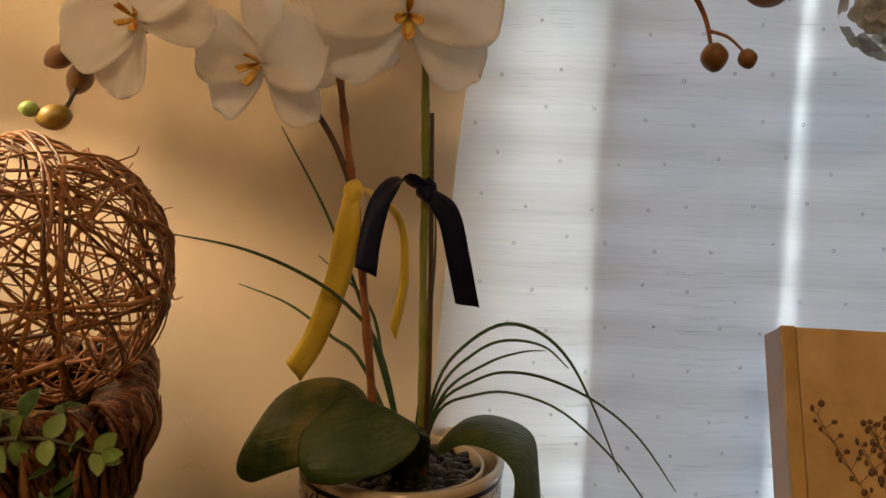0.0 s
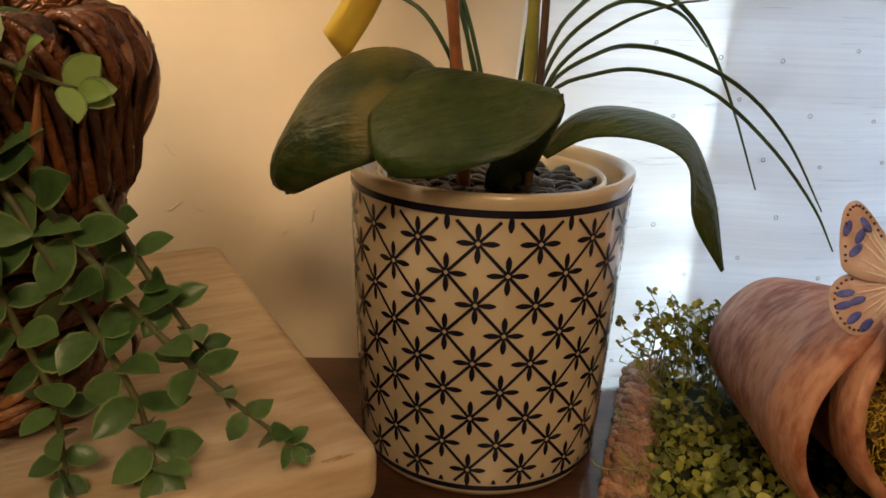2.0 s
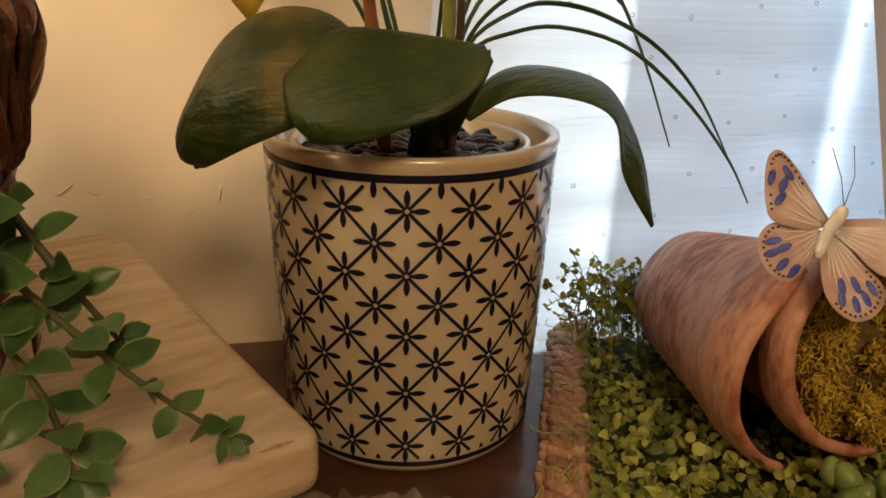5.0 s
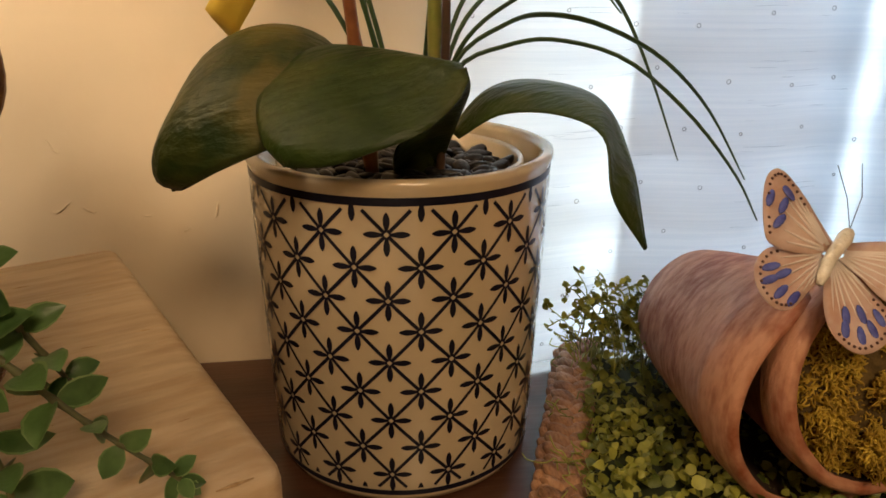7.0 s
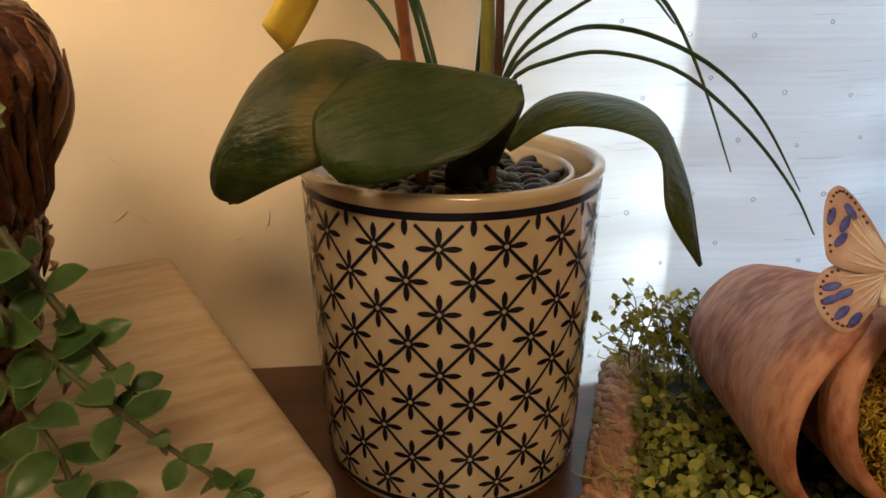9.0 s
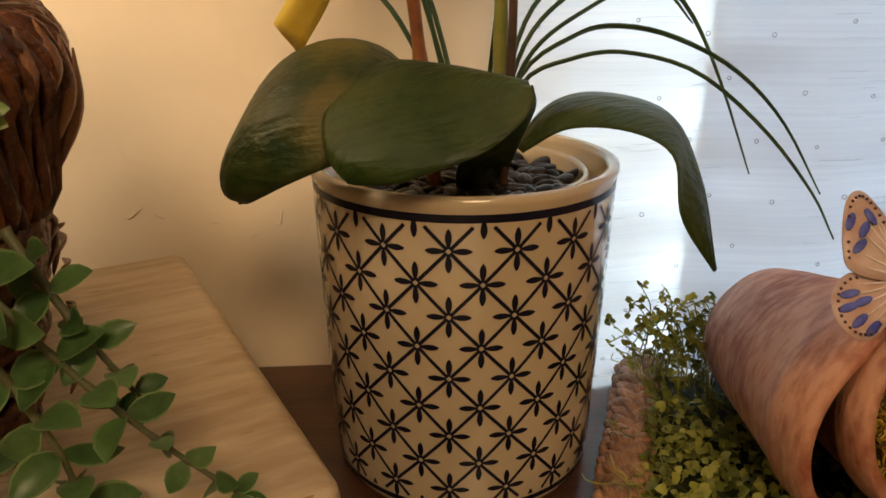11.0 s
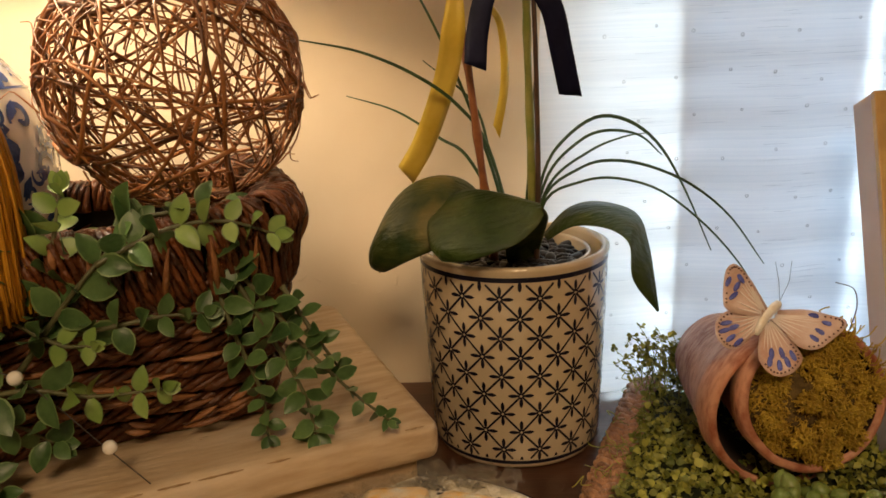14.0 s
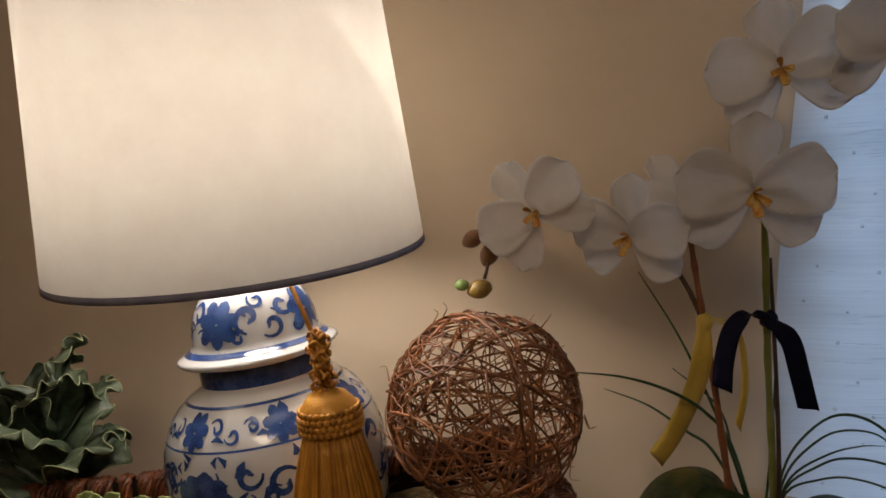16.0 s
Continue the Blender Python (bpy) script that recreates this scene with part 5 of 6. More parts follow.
# ---- kale and pale rosettes ----
kale = thing("ornamental_kale", pose(-0.640, 0.440, 0.0), "dark green ornamental kale with pale ruffled leaf edges", "plant", at=pose(-0.662, 0.427, 0.0) @ Matrix.Scale(0.86, 4))
kr = random.Random(13)
bm = bmesh.new()
tube(bm, spline([(-0.640, 0.440, 0.0), (-0.645, 0.440, 0.15), (-0.648, 0.440, 0.30)], 12), 0.010, 8)
part("stalk", bm, M_STEMG, kale, "", True)
for i in range(11):
    a = i * 2.39996 + 1.6
    f0 = i / 10
    el = 0.70 + 0.70 * f0
    L, W = kr.uniform(0.105, 0.122), kr.uniform(0.125, 0.155) * (1 - 0.2 * f0)
    rows = []
    for u in range(17):
        f = math.sin(math.pi / 2 * u / 16)
        row = []
        for k in range(49):
            g = 2 * k / 48 - 1
            wv = W / 2 * (0.10 + 0.95 * f ** 0.7 * math.sqrt(max(0.0, 1 - 0.6 * f ** 4)))
            rim = max(abs(g), f) ** 6
            ruff = 0.0085 * rim * math.sin(k * 0.52 + i * 1.7 + u * 0.45) + 0.012 * noise.noise((f * 3, g * 3, i)) * f + 0.0012 * math.cos(22 * g) * f
            row.append(Vector((L * f * (1 - 0.34 * g * g) + 0.004 * rim * math.sin(k * 0.9 + i), wv * g, 0.010 * g * g * f - 0.024 * f ** 4 + ruff)))
        rows.append(row)
    m = pose(-0.650, 0.440, 0.215 + 0.075 * f0) @ Matrix.Rotation(a, 4, "Z") @ Matrix.Rotation(-el, 4, "Y")
    bm = bmesh.new()
    sheet(bm, [[m @ p for p in r] for r in rows], 0.0006)
    lf = part("leaf", bm, M_KALE, kale, "", True)
    bm = bmesh.new()
    tube(bm, [m @ p for p in [r[0] for r in rows[6:]] + rows[-1][1:-1] + [r[-1] for r in rows[:5:-1]]], 0.0006, 4)
    part("ruffled_edge", bm, M_KALEEDGE, lf, "pale ruffled edge", True)


def rosette(center, size, material, seed):
    ro = thing("succulent_rosette", Matrix.Translation(center), "pale green artificial succulent rosette in the basket", "succulent", "succulent rosettes")
    for i in range(20):
        a, f = i * 2.39996, 1 - i / 24
        d = Vector((math.cos(a), math.sin(a), 0))
        L = size * (0.35 + 0.65 * f)
        el = radians(20 + 60 * (1 - f))
        m = Matrix.Translation(center) @ pose(0, 0, 0, 40, 0, 0) @ Matrix.Rotation(a, 4, "Z") @ Matrix.Rotation(-el, 4, "Y")
        bm = bmesh.new()
        sheet(bm, [[m @ p for p in r] for r in petal_rows(L, L * 0.75, L * 0.22, 0, 7, 5, seed + i)], 0.0012)
        part("leaf", bm, material, ro, "", True)


for p, s, m, k in (((-0.300, 0.020, 0.250), 0.034, M_ROS, 1), ((-0.338, 0.020, 0.256), 0.038, M_ROS, 2), ((-0.345, -0.020, 0.205), 0.030, M_EUCY, 3), ((-0.400, 0.030, 0.240), 0.035, M_ROS, 4)):
    rosette(SPRIGS_AT @ Vector(p), s, m, k)

# ---- fern tray with the terracotta pots ----
T0, TA_, TB_ = Vector((0.079, 0.576, 0)), Vector((-0.373, -0.928, 0)), Vector((0.928, -0.373, 0))
tray = thing("woven_tray", Matrix.Translation(T0), "braided raffia tray filled with preserved green fern", "tray", at=upright(Matrix.Translation(T0)))
LEN_A, LEN_B = 0.215, 0.30


def on_tray(a, b, z):
    return T0 + TA_ * a + TB_ * b + Vector((0, 0, z))


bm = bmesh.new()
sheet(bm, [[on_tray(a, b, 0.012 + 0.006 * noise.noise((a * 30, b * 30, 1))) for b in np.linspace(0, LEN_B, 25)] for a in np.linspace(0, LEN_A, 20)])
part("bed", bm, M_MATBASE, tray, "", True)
braid_rnd = random.Random(17)
bm = bmesh.new()


def braid(bm, p0, p1, out, pitch):
    """A flat raffia plait from p0 to p1: plump strands crossing in a herringbone, in two layers."""
    along = (p1 - p0).normalized()
    n = int((p1 - p0).length / pitch)
    up = Vector((0, 0, 1))
    for i in range(n + 1):
        for sg in (-1, 1):
            for off, z, tip in ((0.0, 0.0135, 0.0), (0.0085 if sg > 0 else -0.0085, 0.0075, 1.0)):
                c = p0 + along * (pitch * (i + 0.25 * sg) + braid_rnd.uniform(-0.001, 0.001)) + out * (0.003 + sg * 0.0048 + off * 0.45) + up * (z + braid_rnd.uniform(-0.0008, 0.0008))
                d = (along * 0.78 - out * sg * 0.62 + up * (0.16 - 0.3 * tip * (sg > 0))).normalized()
                s = d.cross(up).normalized()
                w = s.cross(d)
                m = Matrix(((d.x, s.x, w.x, c.x), (d.y, s.y, w.y, c.y), (d.z, s.z, w.z, c.z), (0, 0, 0, 1)))
                k = braid_rnd.uniform(0.9, 1.12)
                blob(bm, m @ Matrix.Diagonal((0.0098 * k, 0.0046 * k, 0.0038, 1)), 3)


braid(bm, on_tray(-0.01, 0, 0), on_tray(LEN_A + 0.01, 0, 0), -TB_, 0.0088)
braid(bm, on_tray(LEN_A + 0.01, 0.0, 0), on_tray(LEN_A + 0.01, LEN_B, 0), TA_, 0.0088)
for v in bm.verts:
    v.co += 0.0009 * Vector((noise.noise(v.co * 190), noise.noise(v.co * 190 + Vector((5, 0, 0))), noise.noise(v.co * 190 + Vector((0, 7, 0)))))
part("braided_border", bm, M_RAFFIA, tray, "braided raffia border", True, kind="stuff")
fr = random.Random(19)


def fern_height(a, b):
    h = 0.024 + 0.008 * noise.noise((a * 25, b * 25, 4)) + 0.022 * math.exp(-((a - 0.025) ** 2 + (b - 0.028) ** 2) / 0.0007)
    return h * min(1, 0.35 + b / 0.02)


bm = bmesh.new()
for i in range(6000):
    a, b = fr.uniform(-0.006, LEN_A + 0.012), fr.uniform(0.0, LEN_B)
    h = fern_height(a, b)
    z = 0.010 + (h - 0.008) * (1 - fr.random() ** 2.2)
    d = Vector((fr.gauss(0, 1), fr.gauss(0, 1), fr.gauss(0.15, 0.7))).normalized()
    s = fr.uniform(0.0036, 0.0070)
    leaf_fan(bm, on_tray(a, b, z), d, Vector((fr.gauss(0, 0.8), fr.gauss(-0.3, 0.8), 1)).normalized(), s, s * fr.uniform(0.7, 1.0), fr.uniform(0.1, 0.6))
part("fern_leaves", bm, M_MAT, tray, "small round green fern leaves", True, kind="stuff")
bm = bmesh.new()
for i in range(95):
    a, b = fr.uniform(-0.004, 0.06), fr.uniform(-0.004, 0.07)
    p = on_tray(a, b, 0.03)
    q = p + Vector((fr.uniform(-0.018, 0.010), fr.uniform(-0.01, 0.01), fr.uniform(0.015, 0.042)))
    e = q + Vector((fr.uniform(-0.012, 0.012), fr.uniform(-0.006, 0.006), fr.uniform(-0.008, 0.004)))
    P = spline([p, p.lerp(q, 0.6) + Vector((0.004, 0, 0.002)), q, e], 12)
    tube(bm, P, 0.0004, 4)
    for k in (5, 7, 8, 9, 10, 11, 11):
        d = Vector((fr.gauss(0, 1), fr.gauss(0, 1), fr.gauss(0, 1))).normalized()
        leaf_fan(bm, P[k], d, d.orthogonal(), fr.uniform(0.003, 0.0048), 0.0036, 0.2)
for i in range(40):
    a, b = fr.uniform(-0.01, LEN_A), fr.uniform(-0.012, 0.03)
    p = on_tray(a, b, 0.020)
    pts = [p]
    for k in range(4):
        pts.append(pts[-1] + Vector((fr.uniform(-0.008, 0.006), fr.uniform(-0.008, 0.008), fr.uniform(-0.004, 0.006))))
    tube(bm, spline(pts, 14), 0.00035, 4)
part("wiry_growth", bm, M_MAT, tray, "", True, kind="stuff")


def clay_pot(rim_center, axis, rim_r, base_r, length, label):
    """A tapered pot lying on its side; axis points out of its mouth."""
    z = Vector(axis).normalized()
    m = Matrix.Translation(rim_center) @ z.to_track_quat("Z", "Y").to_matrix().to_4x4()
    po = thing("terracotta_pot", m, label, "flower pot", "nested terracotta pots")
    bm = bmesh.new()
    e = 0.0008
    prof = [(0.0, -length), (base_r - 0.003, -length), (base_r, -length + 0.003)]
    prof += [(base_r + (rim_r - 0.002 - base_r) * f, -length + length * f * 0.76) for f in (0.2, 0.4, 0.6, 0.8, 1.0)]
    prof += [(rim_r - 0.0004, -length * 0.225), (rim_r, -length * 0.21), (rim_r + e, -length * 0.1), (rim_r + e, -0.002), (rim_r - 0.001, 0.0), (rim_r - 0.0035, 0.0), (rim_r - 0.005, -0.002)]
    lathe(bm, prof, 72, 0.0006, caps=False)
    part("outside", bm, M_TERRA, po)
    # inside wall, with the mouth's shade put into its colour
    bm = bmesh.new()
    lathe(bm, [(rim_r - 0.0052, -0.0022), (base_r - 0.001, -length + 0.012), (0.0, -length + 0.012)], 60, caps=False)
    part("inside", bm, M_TERRA_SHADED, po, "clay inside, coloured dark for shade")
    return m


clay_pot((0.1345, 0.4200, 0.0665), (0.11, -0.99, 0.03), 0.0523, 0.0345, 0.1070, "weathered terracotta pot lying on the fern tray")
INNER = clay_pot((0.1455, 0.4090, 0.0805), (0.10, -0.97, 0.17), 0.0468, 0.033, 0.080, "terracotta pot tucked inside another, mouth outward, full of moss")
moss = thing("moss_filling", INNER, "golden green reindeer moss filling the terracotta pot", "moss", kind="stuff")
bm = bmesh.new()
lathe(bm, [(0.0425, -0.012), (0.036, -0.003), (0.022, 0.003), (0.0, 0.005)], 40, 0.004)
part("clump", bm, M_SOIL, moss)
bm = bmesh.new()
mr = random.Random(23)
CLUMPS = []
for i in range(30):
    r, a = 0.0385 * math.sqrt((i + 0.4) / 30), i * 2.39996 + 0.5
    CLUMPS.append((Vector((r * math.cos(a), r * math.sin(a), 0.002 - 5.0 * r * r + mr.uniform(-0.007, 0.006))), mr.uniform(0.0050, 0.0088)))
for i in range(6200):
    c0, rad = CLUMPS[mr.randrange(30)]
    u = Vector((mr.gauss(0, 1), mr.gauss(0, 1), abs(mr.gauss(0.5, 0.8)))).normalized()
    c = c0 + u * rad * mr.uniform(0.72, 1.0)
    if c.x * c.x + c.y * c.y > 0.0428 ** 2:
        continue
    pts = [c]
    d = (u * 0.7 + 0.9 * Vector((mr.gauss(0, 1), mr.gauss(0, 1), mr.gauss(0, 1)))).normalized()
    for k in range(4):
        pts.append(pts[-1] + d * 0.0014)
        d = (d + 0.9 * Vector((mr.gauss(0, 1), mr.gauss(0, 1), mr.gauss(0, 0.8)))).normalized()
    tube(bm, pts, [0.0005, 0.0005, 0.00045, 0.0004, 0.0003], 3)
for i in range(2000):
    r, a = mr.uniform(0.024, 0.0428), mr.uniform(0, 6.283)
    z = 0.003 - (r - 0.022) * 0.43 if r < 0.036 else -0.003 - (r - 0.036) * 1.38
    pts = [Vector((r * math.cos(a), r * math.sin(a), z))]
    d = Vector((mr.gauss(0, 1), mr.gauss(0, 1), mr.gauss(0.7, 0.6))).normalized()
    for k in range(4):
        pts.append(pts[-1] + d * 0.0016)
        d = (d + 0.9 * Vector((mr.gauss(0, 1), mr.gauss(0, 1), mr.gauss(0, 0.8)))).normalized()
    if all(p.x * p.x + p.y * p.y < 0.0428 ** 2 for p in pts):
        tube(bm, pts, [0.0005, 0.0005, 0.00045, 0.0004, 0.0003], 3)
for i in range(60):
    a = mr.uniform(-0.2, 1.6)
    c = Vector((0.040 * math.cos(a), 0.040 * math.sin(a), 0.0))
    pts = [c]
    for k in range(4):
        pts.append(pts[-1] + Vector((mr.uniform(-0.002, 0.006), mr.uniform(-0.002, 0.006), mr.uniform(-0.002, 0.004))))
    tube(bm, spline(pts, 9), 0.0005, 3)
part("curls", bm, M_MOSS, moss, kind="stuff")
bm = bmesh.new()
tube(bm, spline([(0.168, 0.418, 0.120), (0.173, 0.419, 0.136), (0.171, 0.420, 0.148), (0.160, 0.420, 0.153)], 14), 0.0004, 4)
part("strand", bm, M_STEMD, moss, "", True)

# string of bead succulents by the pots
beads = thing("bead_succulent", pose(0.150, 0.375, 0.02), "string of round green succulent beads on the fern tray", "succulent")
br_ = random.Random(29)
bead_mesh = None
for i in range(46):
    x, y = 0.118 + 0.13 * (i % 23) / 22 + br_.uniform(-0.008, 0.008), 0.385 - 0.05 * (i % 23) / 22 + br_.uniform(-0.022, 0.016)
    z = 0.028 + br_.uniform(-0.004, 0.010)
    s = br_.uniform(0.0040, 0.0062)
    m = pose(x - 0.150, y - 0.375, z - 0.02, br_.uniform(-60, 60), br_.uniform(-60, 60), br_.uniform(0, 360)) @ Matrix.Diagonal((s, s, s * 1.3, 1))
    if bead_mesh is None:
        bm = bmesh.new()
        blob(bm, Matrix(), 3)
        for v in bm.verts:
            v.co.z += 0.12 * max(0, v.co.z) ** 4
        o = part("bead", bm, M_BEAD, beads)
        bead_mesh = o.data
    else:
        o = new("bead", bead_mesh)
        o.parent = beads
    o.matrix_basis = m
bm = bmesh.new()
for k in range(6):
    pts = [(0.112 + 0.02 * k, 0.392 - 0.01 * k, 0.026), (0.125 + 0.02 * k, 0.375 - 0.01 * k, 0.034), (0.138 + 0.02 * k, 0.362 - 0.008 * k, 0.028)]
    tube(bm, spline(pts, 10), 0.0014, 6)
part("stem", bm, M_EUCSTEM, beads, "", True)

# ---- butterfly ----
BF = Vector((0.1180, 0.4185, 0.1355))
E1, E2 = Vector((0.9978, -0.0665, 0)), Vector((0.0439, 0.6583, 0.7514))
EN = E1.cross(E2)
butterfly = thing("butterfly", Matrix((((E1.x, E2.x, EN.x, BF.x), (E1.y, E2.y, EN.y, BF.y), (E1.z, E2.z, EN.z, BF.z), (0, 0, 0, 1)))),
                  "artificial peach butterfly with blue spotted wings on the pot rim", "butterfly")
WINGS = (
    [(3, 1), (-1, 12), (-5, 22), (-10.5, 30.6), (-15.7, 33.3), (-20.9, 28), (-24.7, 11.3), (-23, 3.9), (-10, 0)],
    [(0, -1), (-12, 2), (-23, 3.9), (-31, -2.8), (-32.3, -12.9), (-27.7, -20.1), (-20.6, -20.2), (-11, -13), (-4, -9)],
    [(7, 3), (23, 1.5), (36, -4), (42.5, -8), (41, -13), (32, -20), (22.6, -24.8), (13, -21), (6, -5)],
    [(2, -6), (8, -12), (13, -20), (15, -29), (8.7, -36.7), (-0.4, -39.6), (-6.8, -35.8), (-9.8, -27), (-6, -12)],
)
SPOTS = ([(-15, 19, 55), (-20, 22, 60), (-18, 13, 40), (-12, 24, 110)], [(-25, -4, 10), (-27, -9, 15), (-24, -14, 35), (-20, -17, 40), (-21, -7, 20)],
         [(27, -3, -15), (33, -9, -20), (28, -14, -40), (24, -18, -45)], [(10, -27, -75), (6, -31, -80), (1, -33, -95), (-4, -30, -105), (-2, -25, -100), (4, -25, -85)])


def flat_poly(pts, z, cen=None, bend=0.0):
    bm = bmesh.new()
    P = [Vector((p[0] * 0.001, p[1] * 0.001, z)) for p in pts]
    S = spline(P + [P[0]], 48)[:-1]
    c = sum(S, Vector()) / len(S)
    rings = [[bm.verts.new(c + (p - c) * f + Vector((0, 0, bend * ((c + (p - c) * f).length / 0.03) ** 2))) for p in S] for f in (1.0, 0.66, 0.33)]
    vc = bm.verts.new(c + Vector((0, 0, bend * (c.length / 0.03) ** 2)))
    n = len(S)
    for a, b in zip(rings, rings[1:]):
        for k in range(n):
            bm.faces.new((a[k], a[(k + 1) % n], b[(k + 1) % n], b[k]))
    for k in range(n):
        bm.faces.new((rings[-1][k], rings[-1][(k + 1) % n], vc))
    return bm


def wing_z(x, y, bend):
    return bend * (math.hypot(x, y) / 30) ** 2


for w, (outline, spots) in enumerate(zip(WINGS, SPOTS)):
    bend = (0.004, 0.002, 0.003, 0.0015)[w]
    z0 = 0.0005 if w in (0, 2) else -0.0006
    wing = part("wing", flat_poly(outline, z0, None, bend), M_WING, butterfly, "peach feather wing")
    wing.modifiers.new("thickness", "SOLIDIFY").thickness = 0.0004
    cx, cy = sum(p[0] for p in outline) / 9, sum(p[1] for p in outline) / 9
    bm = bmesh.new()
    for x, y, ang in spots:
        m = pose(x * 0.001, y * 0.001, z0 + wing_z(x, y, bend) + 0.0006, 0, 0, ang) @ Matrix.Diagonal((0.0040, 0.0016, 0.0003, 1))
        blob(bm, m, 2)
    part("blue_spot", bm, M_WINGB, wing, "violet blue painted spots", kind="stuff")
    bm = bmesh.new()
    O = spline([Vector((x, y, 0)) for x, y in outline + [outline[0]]], 60)
    for k in range(12, 44, 2):
        p = O[k] * 1.0
        q = p + (Vector((cx, cy, 0)) - p).normalized() * 2.2
        blob(bm, pose(q.x * 0.001, q.y * 0.001, z0 + wing_z(q.x, q.y, bend) + 0.0005) @ Matrix.Diagonal((0.0007, 0.0007, 0.0003, 1)), 1)
    part("dark_dot", bm, M_WINGD, wing, "row of dark edge dots", kind="stuff")
    bm = bmesh.new()
    for k in range(14, 46, 4):
        p = O[k]
        tube(bm, [Vector((p.x * f * 0.001, p.y * f * 0.001, z0 + wing_z(p.x * f, p.y * f, bend) + 0.0003)) for f in (0.12, 0.3, 0.5, 0.68)], [0.0008, 0.0007, 0.0005, 0.0002], 4, 0.4)
    part("pale_streak", bm, M_WINGW, wing, "pale streaks", kind="stuff")
bm = bmesh.new()
tube(bm, spline([(-0.0085, -0.0125, 0.001), (-0.003, -0.004, 0.0025), (0.004, 0.003, 0.003), (0.009, 0.0075, 0.002)], 14),
     [0.0012, 0.0018, 0.0024, 0.0022, 0.0026, 0.0024, 0.0027, 0.0025, 0.0028, 0.0030, 0.0030, 0.0026, 0.0024, 0.0012], 10)
part("body", bm, M_FUZZ, butterfly, "fuzzy white body")
for dx in (0.0, 0.010):
    bm = bmesh.new()
    tube(bm, [(0.009, 0.008, 0.002), (0.0105 + dx * 0.6, 0.020, 0.004), (0.011 + dx, 0.034, 0.004)], 0.0002, 4)
    part("antenna", bm, M_WIRE, butterfly)
bm = bmesh.new()
tube(bm, spline([(0.000, -0.004, 0.000), (0.003, -0.004, -0.006), (0.008, -0.003, -0.010)], 6), 0.0005, 5)
part("clip_wire", bm, M_WIRE, butterfly)

# ---- plate of wrapped sweets ----
PLX, PLY, PLR = -0.110, 0.2925, 0.1060
plate = thing("plate", pose(PLX, PLY, 0), "white stoneware plate with navy blossoms and a dark rim", "plate", at=upright(pose(PLX, PLY, 0)) @ Matrix.Diagonal((1, 1, 0.80, 1)))
bm = bmesh.new()
lathe(bm, [(0.0, 0.004), (0.050, 0.004), (0.055, 0.0), (0.060, 0.001), (0.066, 0.008), (0.082, 0.028), (PLR - 0.004, 0.0495), (PLR, 0.0520), (PLR - 0.001, 0.0540), (PLR - 0.006, 0.0530), (0.080, 0.033), (0.064, 0.015), (0.050, 0.011), (0.0, 0.011)], 96)
part("dish", bm, M_PLATE, plate)
bm = bmesh.new()
lathe(bm, [(PLR + 0.0002, 0.0507), (PLR + 0.0010, 0.0525), (PLR - 0.0002, 0.0545), (PLR - 0.0008, 0.0525)], 96, close=True)
part("rim_line", bm, M_NAVY, plate, "dark navy rim line")
bm = bmesh.new()
for k in range(16):
    a0 = 2 * math.pi * k / 16 + 0.13
    for j, (da, dr) in enumerate(((0.0, 0.0), (0.065, 0.003), (0.032, -0.008))):
        for q in range(5):
            t = 2 * math.pi * q / 5
            r, a = 0.0925 + dr + 0.0018 * math.cos(t), a0 + da * 1.4 + 0.0018 * math.sin(t) / 0.0925
            z = 0.033 + (r - 0.080) * 1.0
            blob(bm, pose(r * math.cos(a), r * math.sin(a), z + 0.0004) @ Matrix.Diagonal((0.0014, 0.0014, 0.0009, 1)), 1)
part("blossom_print", bm, M_NAVY, plate, "navy blossom print", kind="stuff")


def crumple(bm, center, size, seed, stretch=(1, 1, 1), fold=0.5):
    rows = []
    for i in range(19):
        row = []
        for k in range(19):
            p = Vector((i / 9 - 1, k / 9 - 1, 0))
            n1 = Vector((noise.noise((i * 0.3, k * 0.3, seed)), noise.noise((i * 0.3, k * 0.3, seed + 9)), noise.noise((i * 0.27, k * 0.34, seed + 17)) + 0.35 * abs(noise.noise((i * 0.7, k * 0.7, seed + 30)))))
            p += Vector((n1.x * 0.3, n1.y * 0.3, n1.z * 1.5)) * fold
            row.append(Vector(center) + Vector((p.x * size * stretch[0], p.y * size * stretch[1], abs(p.z) * size * stretch[2])))
        rows.append(row)
    sheet(bm, rows)


SWEETS = ((-0.160, 0.345, 16, 0.018), (-0.117, 0.357, -4, 0.020), (-0.076, 0.347, -22, 0.019), (-0.140, 0.298, 40, 0.018), (-0.090, 0.296, 10, 0.018))
for i, (x, y, a, s) in enumerate(SWEETS):
    sw = thing("wrapped_sweet", pose(x, y, 0.031 if y > 0.32 else 0.013, 0, 0, a), "yellow and white square sweet in clear cellophane on the plate", "sweet", "wrapped sweets")
    bm = bmesh.new()
    box(bm, (-s, -s * 0.8, 0.0), (s, s * 0.8, 0.033), 0.006, 3)
    for v in bm.verts:
        v.co += 0.0015 * Vector((noise.noise(v.co * 120), noise.noise(v.co * 120 + Vector((3, 0, 0))), noise.noise(v.co * 120 + Vector((0, 5, 0)))))
    part("sweet", bm, M_CANDY, sw)
    bm = bmesh.new()
    crumple(bm, (0, 0, 0.033), s * 1.15, i * 5.3, (1.1, 1.1, 0.35), 0.4)
    crumple(bm, (0.0, s * 1.8, 0.022), s * 0.9, i * 7.1 + 2, (1.3, 0.8, 0.9), 0.8)
    part("wrapper", bm, M_FILM, sw, "clear crinkled cellophane", smooth=False)
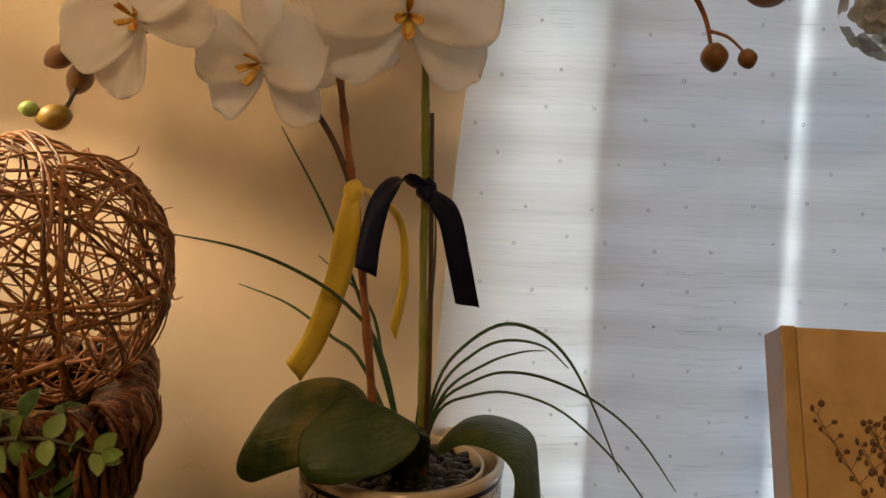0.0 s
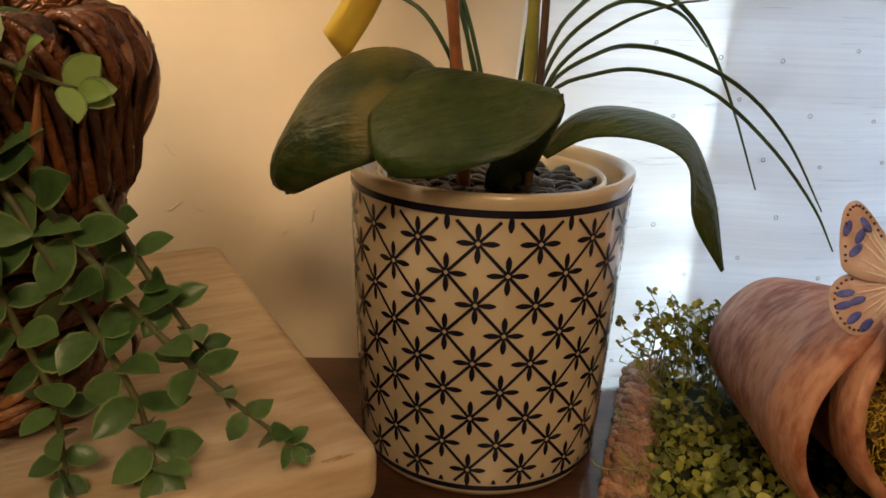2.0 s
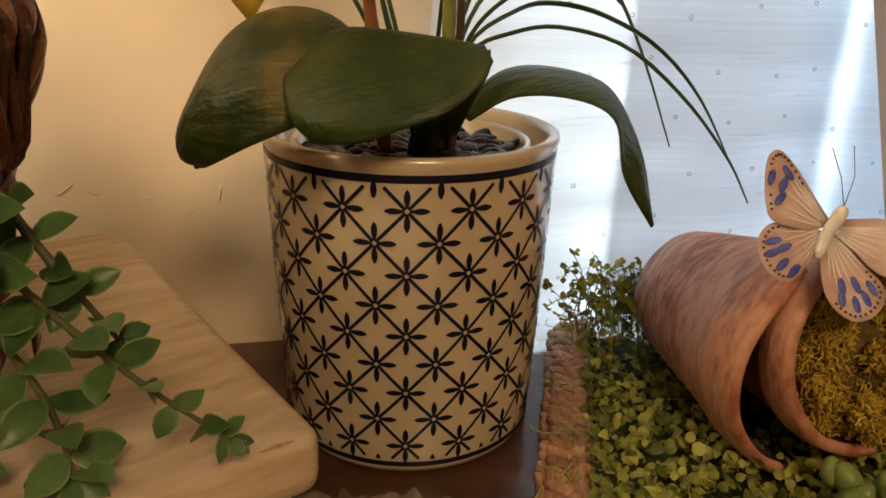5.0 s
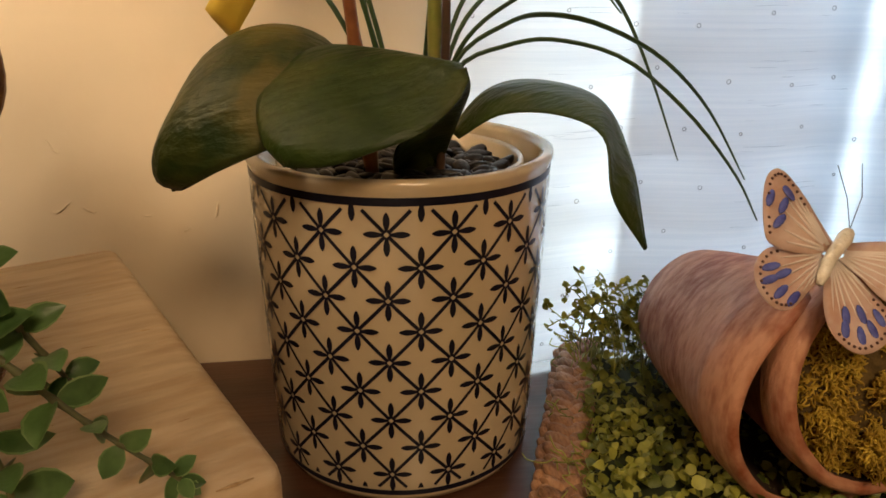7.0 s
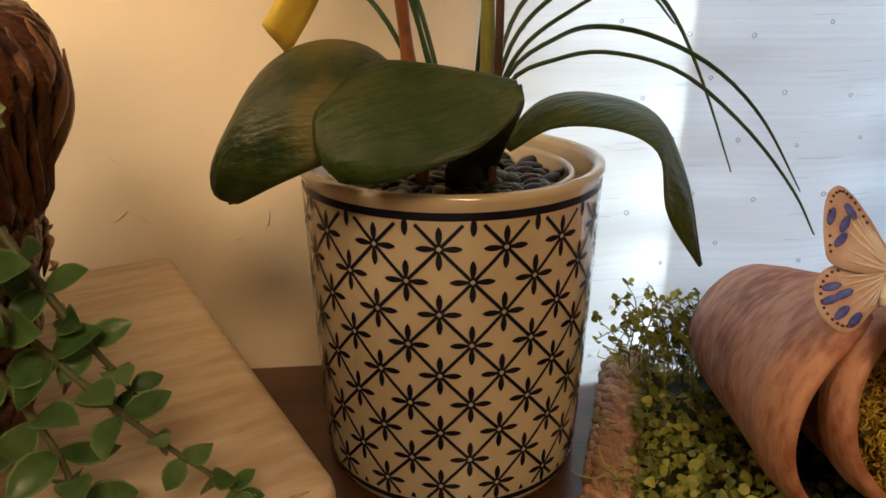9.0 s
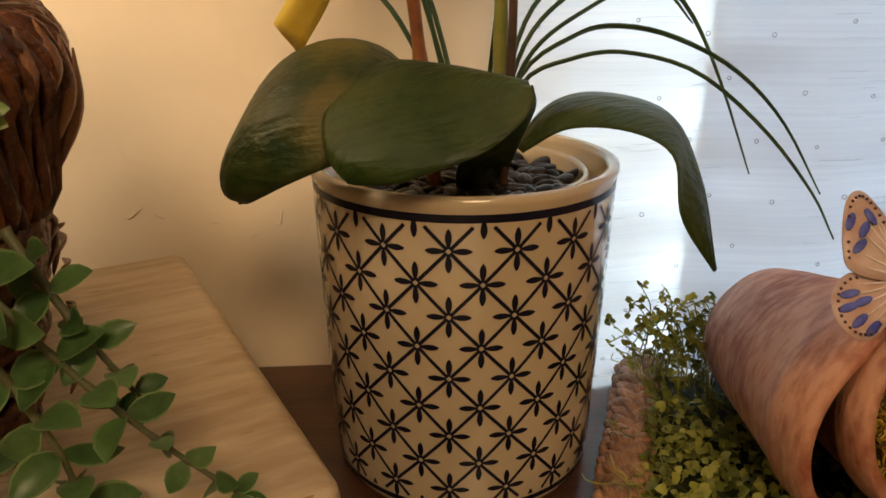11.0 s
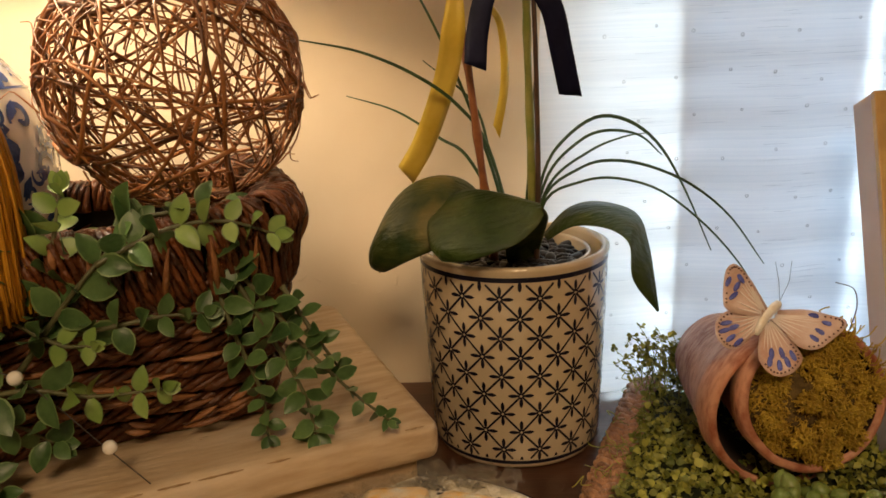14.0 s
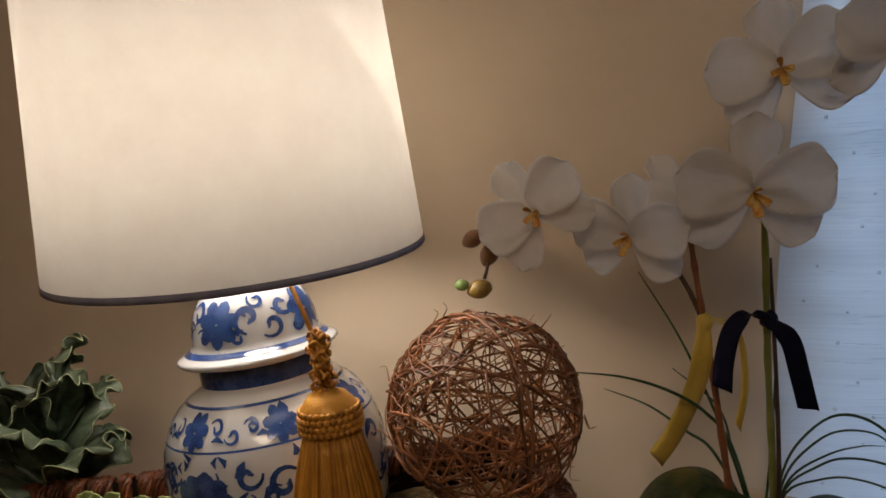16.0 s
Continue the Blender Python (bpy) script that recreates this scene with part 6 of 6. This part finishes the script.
for i, (x, y, z, s, st) in enumerate(((-0.182, 0.352, 0.050, 0.024, (1.2, 0.6, 0.8)), (-0.140, 0.372, 0.052, 0.022, (1.2, 0.5, 0.9)), (-0.082, 0.388, 0.050, 0.020, (1.2, 0.5, 1.1)))):
    film_piece = thing("cellophane", pose(x, y, z), "loose crinkled clear cellophane on the plate edge", "wrapper", "loose cellophane")
    bm = bmesh.new()
    crumple(bm, (0, 0, 0), s, i * 3.7 + 40, st, 0.6)
    part("sheet", bm, M_FILM2, film_piece, smooth=False)

# ---- art block and pale blue flower ----
PICM = pose(0.2140, 0.460, 0.010, -22.3, 3.2, -3) @ Matrix.Translation((0, -0.028, 0))
art = thing("art_block", PICM, "gold art block with dark dried-flower print leaning back on the tray", "picture")
bm = bmesh.new()
box(bm, (0.0, 0.0, 0.0), (0.20, 0.028, 0.2525), 0.001)
part("block", bm, M_ARTSIDE, art, "", False, False)
bm = bmesh.new()
box(bm, (-0.0004, -0.006, 0.0), (0.009, -0.0002, 0.2528), 0.0008)
part("gilt_edge", bm, M_GILT, art, "gilded front edge strip", False, False)
bm = bmesh.new()
box(bm, (0.0095, -0.005, 0.0005), (0.1995, -0.0002, 0.2522), 0.0006)
part("print_face", bm, M_ART, art, "gold print face", False, False)
bm = bmesh.new()
ar = random.Random(37)
for k in range(13):
    x0 = 0.062 + 0.006 * k
    pts = [Vector((x0, -0.0055, 0.02)), Vector((x0 + ar.uniform(-0.01, 0.01), -0.0055, 0.10)), Vector((x0 + ar.uniform(-0.05, 0.03), -0.0055, ar.uniform(0.16, 0.215)))]
    P = spline(pts, 24)
    tube(bm, P, 0.0004, 4, 0.4)
    for j in range(8, 24):
        for s in (-1, 1):
            d = Vector((s * ar.uniform(0.3, 1), 0, ar.uniform(0.4, 1)))
            q = P[j] + d * ar.uniform(0.003, 0.010)
            tube(bm, [P[j], q], 0.0003, 3, 0.4)
            blob(bm, Matrix.Translation(q) @ Matrix.Diagonal((ar.uniform(0.0012, 0.0026), 0.0004, ar.uniform(0.0015, 0.003), 1)), 1)
part("flower_print", bm, M_SPRAY, art, "dark dried-flower spray", False, True, "stuff")

hyd = thing("hydrangea", pose(0.400, 0.540, 0), "pale blue and white artificial hydrangea on a tall stem", "flower")
bm = bmesh.new()
tube(bm, spline([(0.400, 0.520, 0.0), (0.410, 0.518, 0.25), (0.395, 0.512, 0.40), (0.340, 0.500, 0.462), (0.290, 0.490, 0.462)], 20), 0.0022, 8)
part("stem", bm, M_STEMB, hyd, "", True)
bm = bmesh.new()
hr = random.Random(41)
HC = Vector((0.282, 0.488, 0.460))
for i in range(70):
    d = Vector((hr.gauss(0, 1), hr.gauss(-0.4, 0.8), hr.gauss(0, 1))).normalized()
    c = HC + d * 0.030
    for k in range(4):
        t = Matrix.Rotation(k * math.pi / 2 + i, 3, d) @ d.orthogonal().normalized()
        leaf_fan(bm, c, t + d * 0.25, d, 0.011, 0.010, 0.2)
part("petals", bm, M_HYD, hyd, "", True, kind="stuff")

# ---- the room's ceiling light, unseen and assumed ----
fixture = thing("ceiling_light", pose(0.05, -1.15, 1.6), "round white ceiling light fixture, unseen and assumed", "ceiling light", at=pose(0.05, -1.15, 1.6))
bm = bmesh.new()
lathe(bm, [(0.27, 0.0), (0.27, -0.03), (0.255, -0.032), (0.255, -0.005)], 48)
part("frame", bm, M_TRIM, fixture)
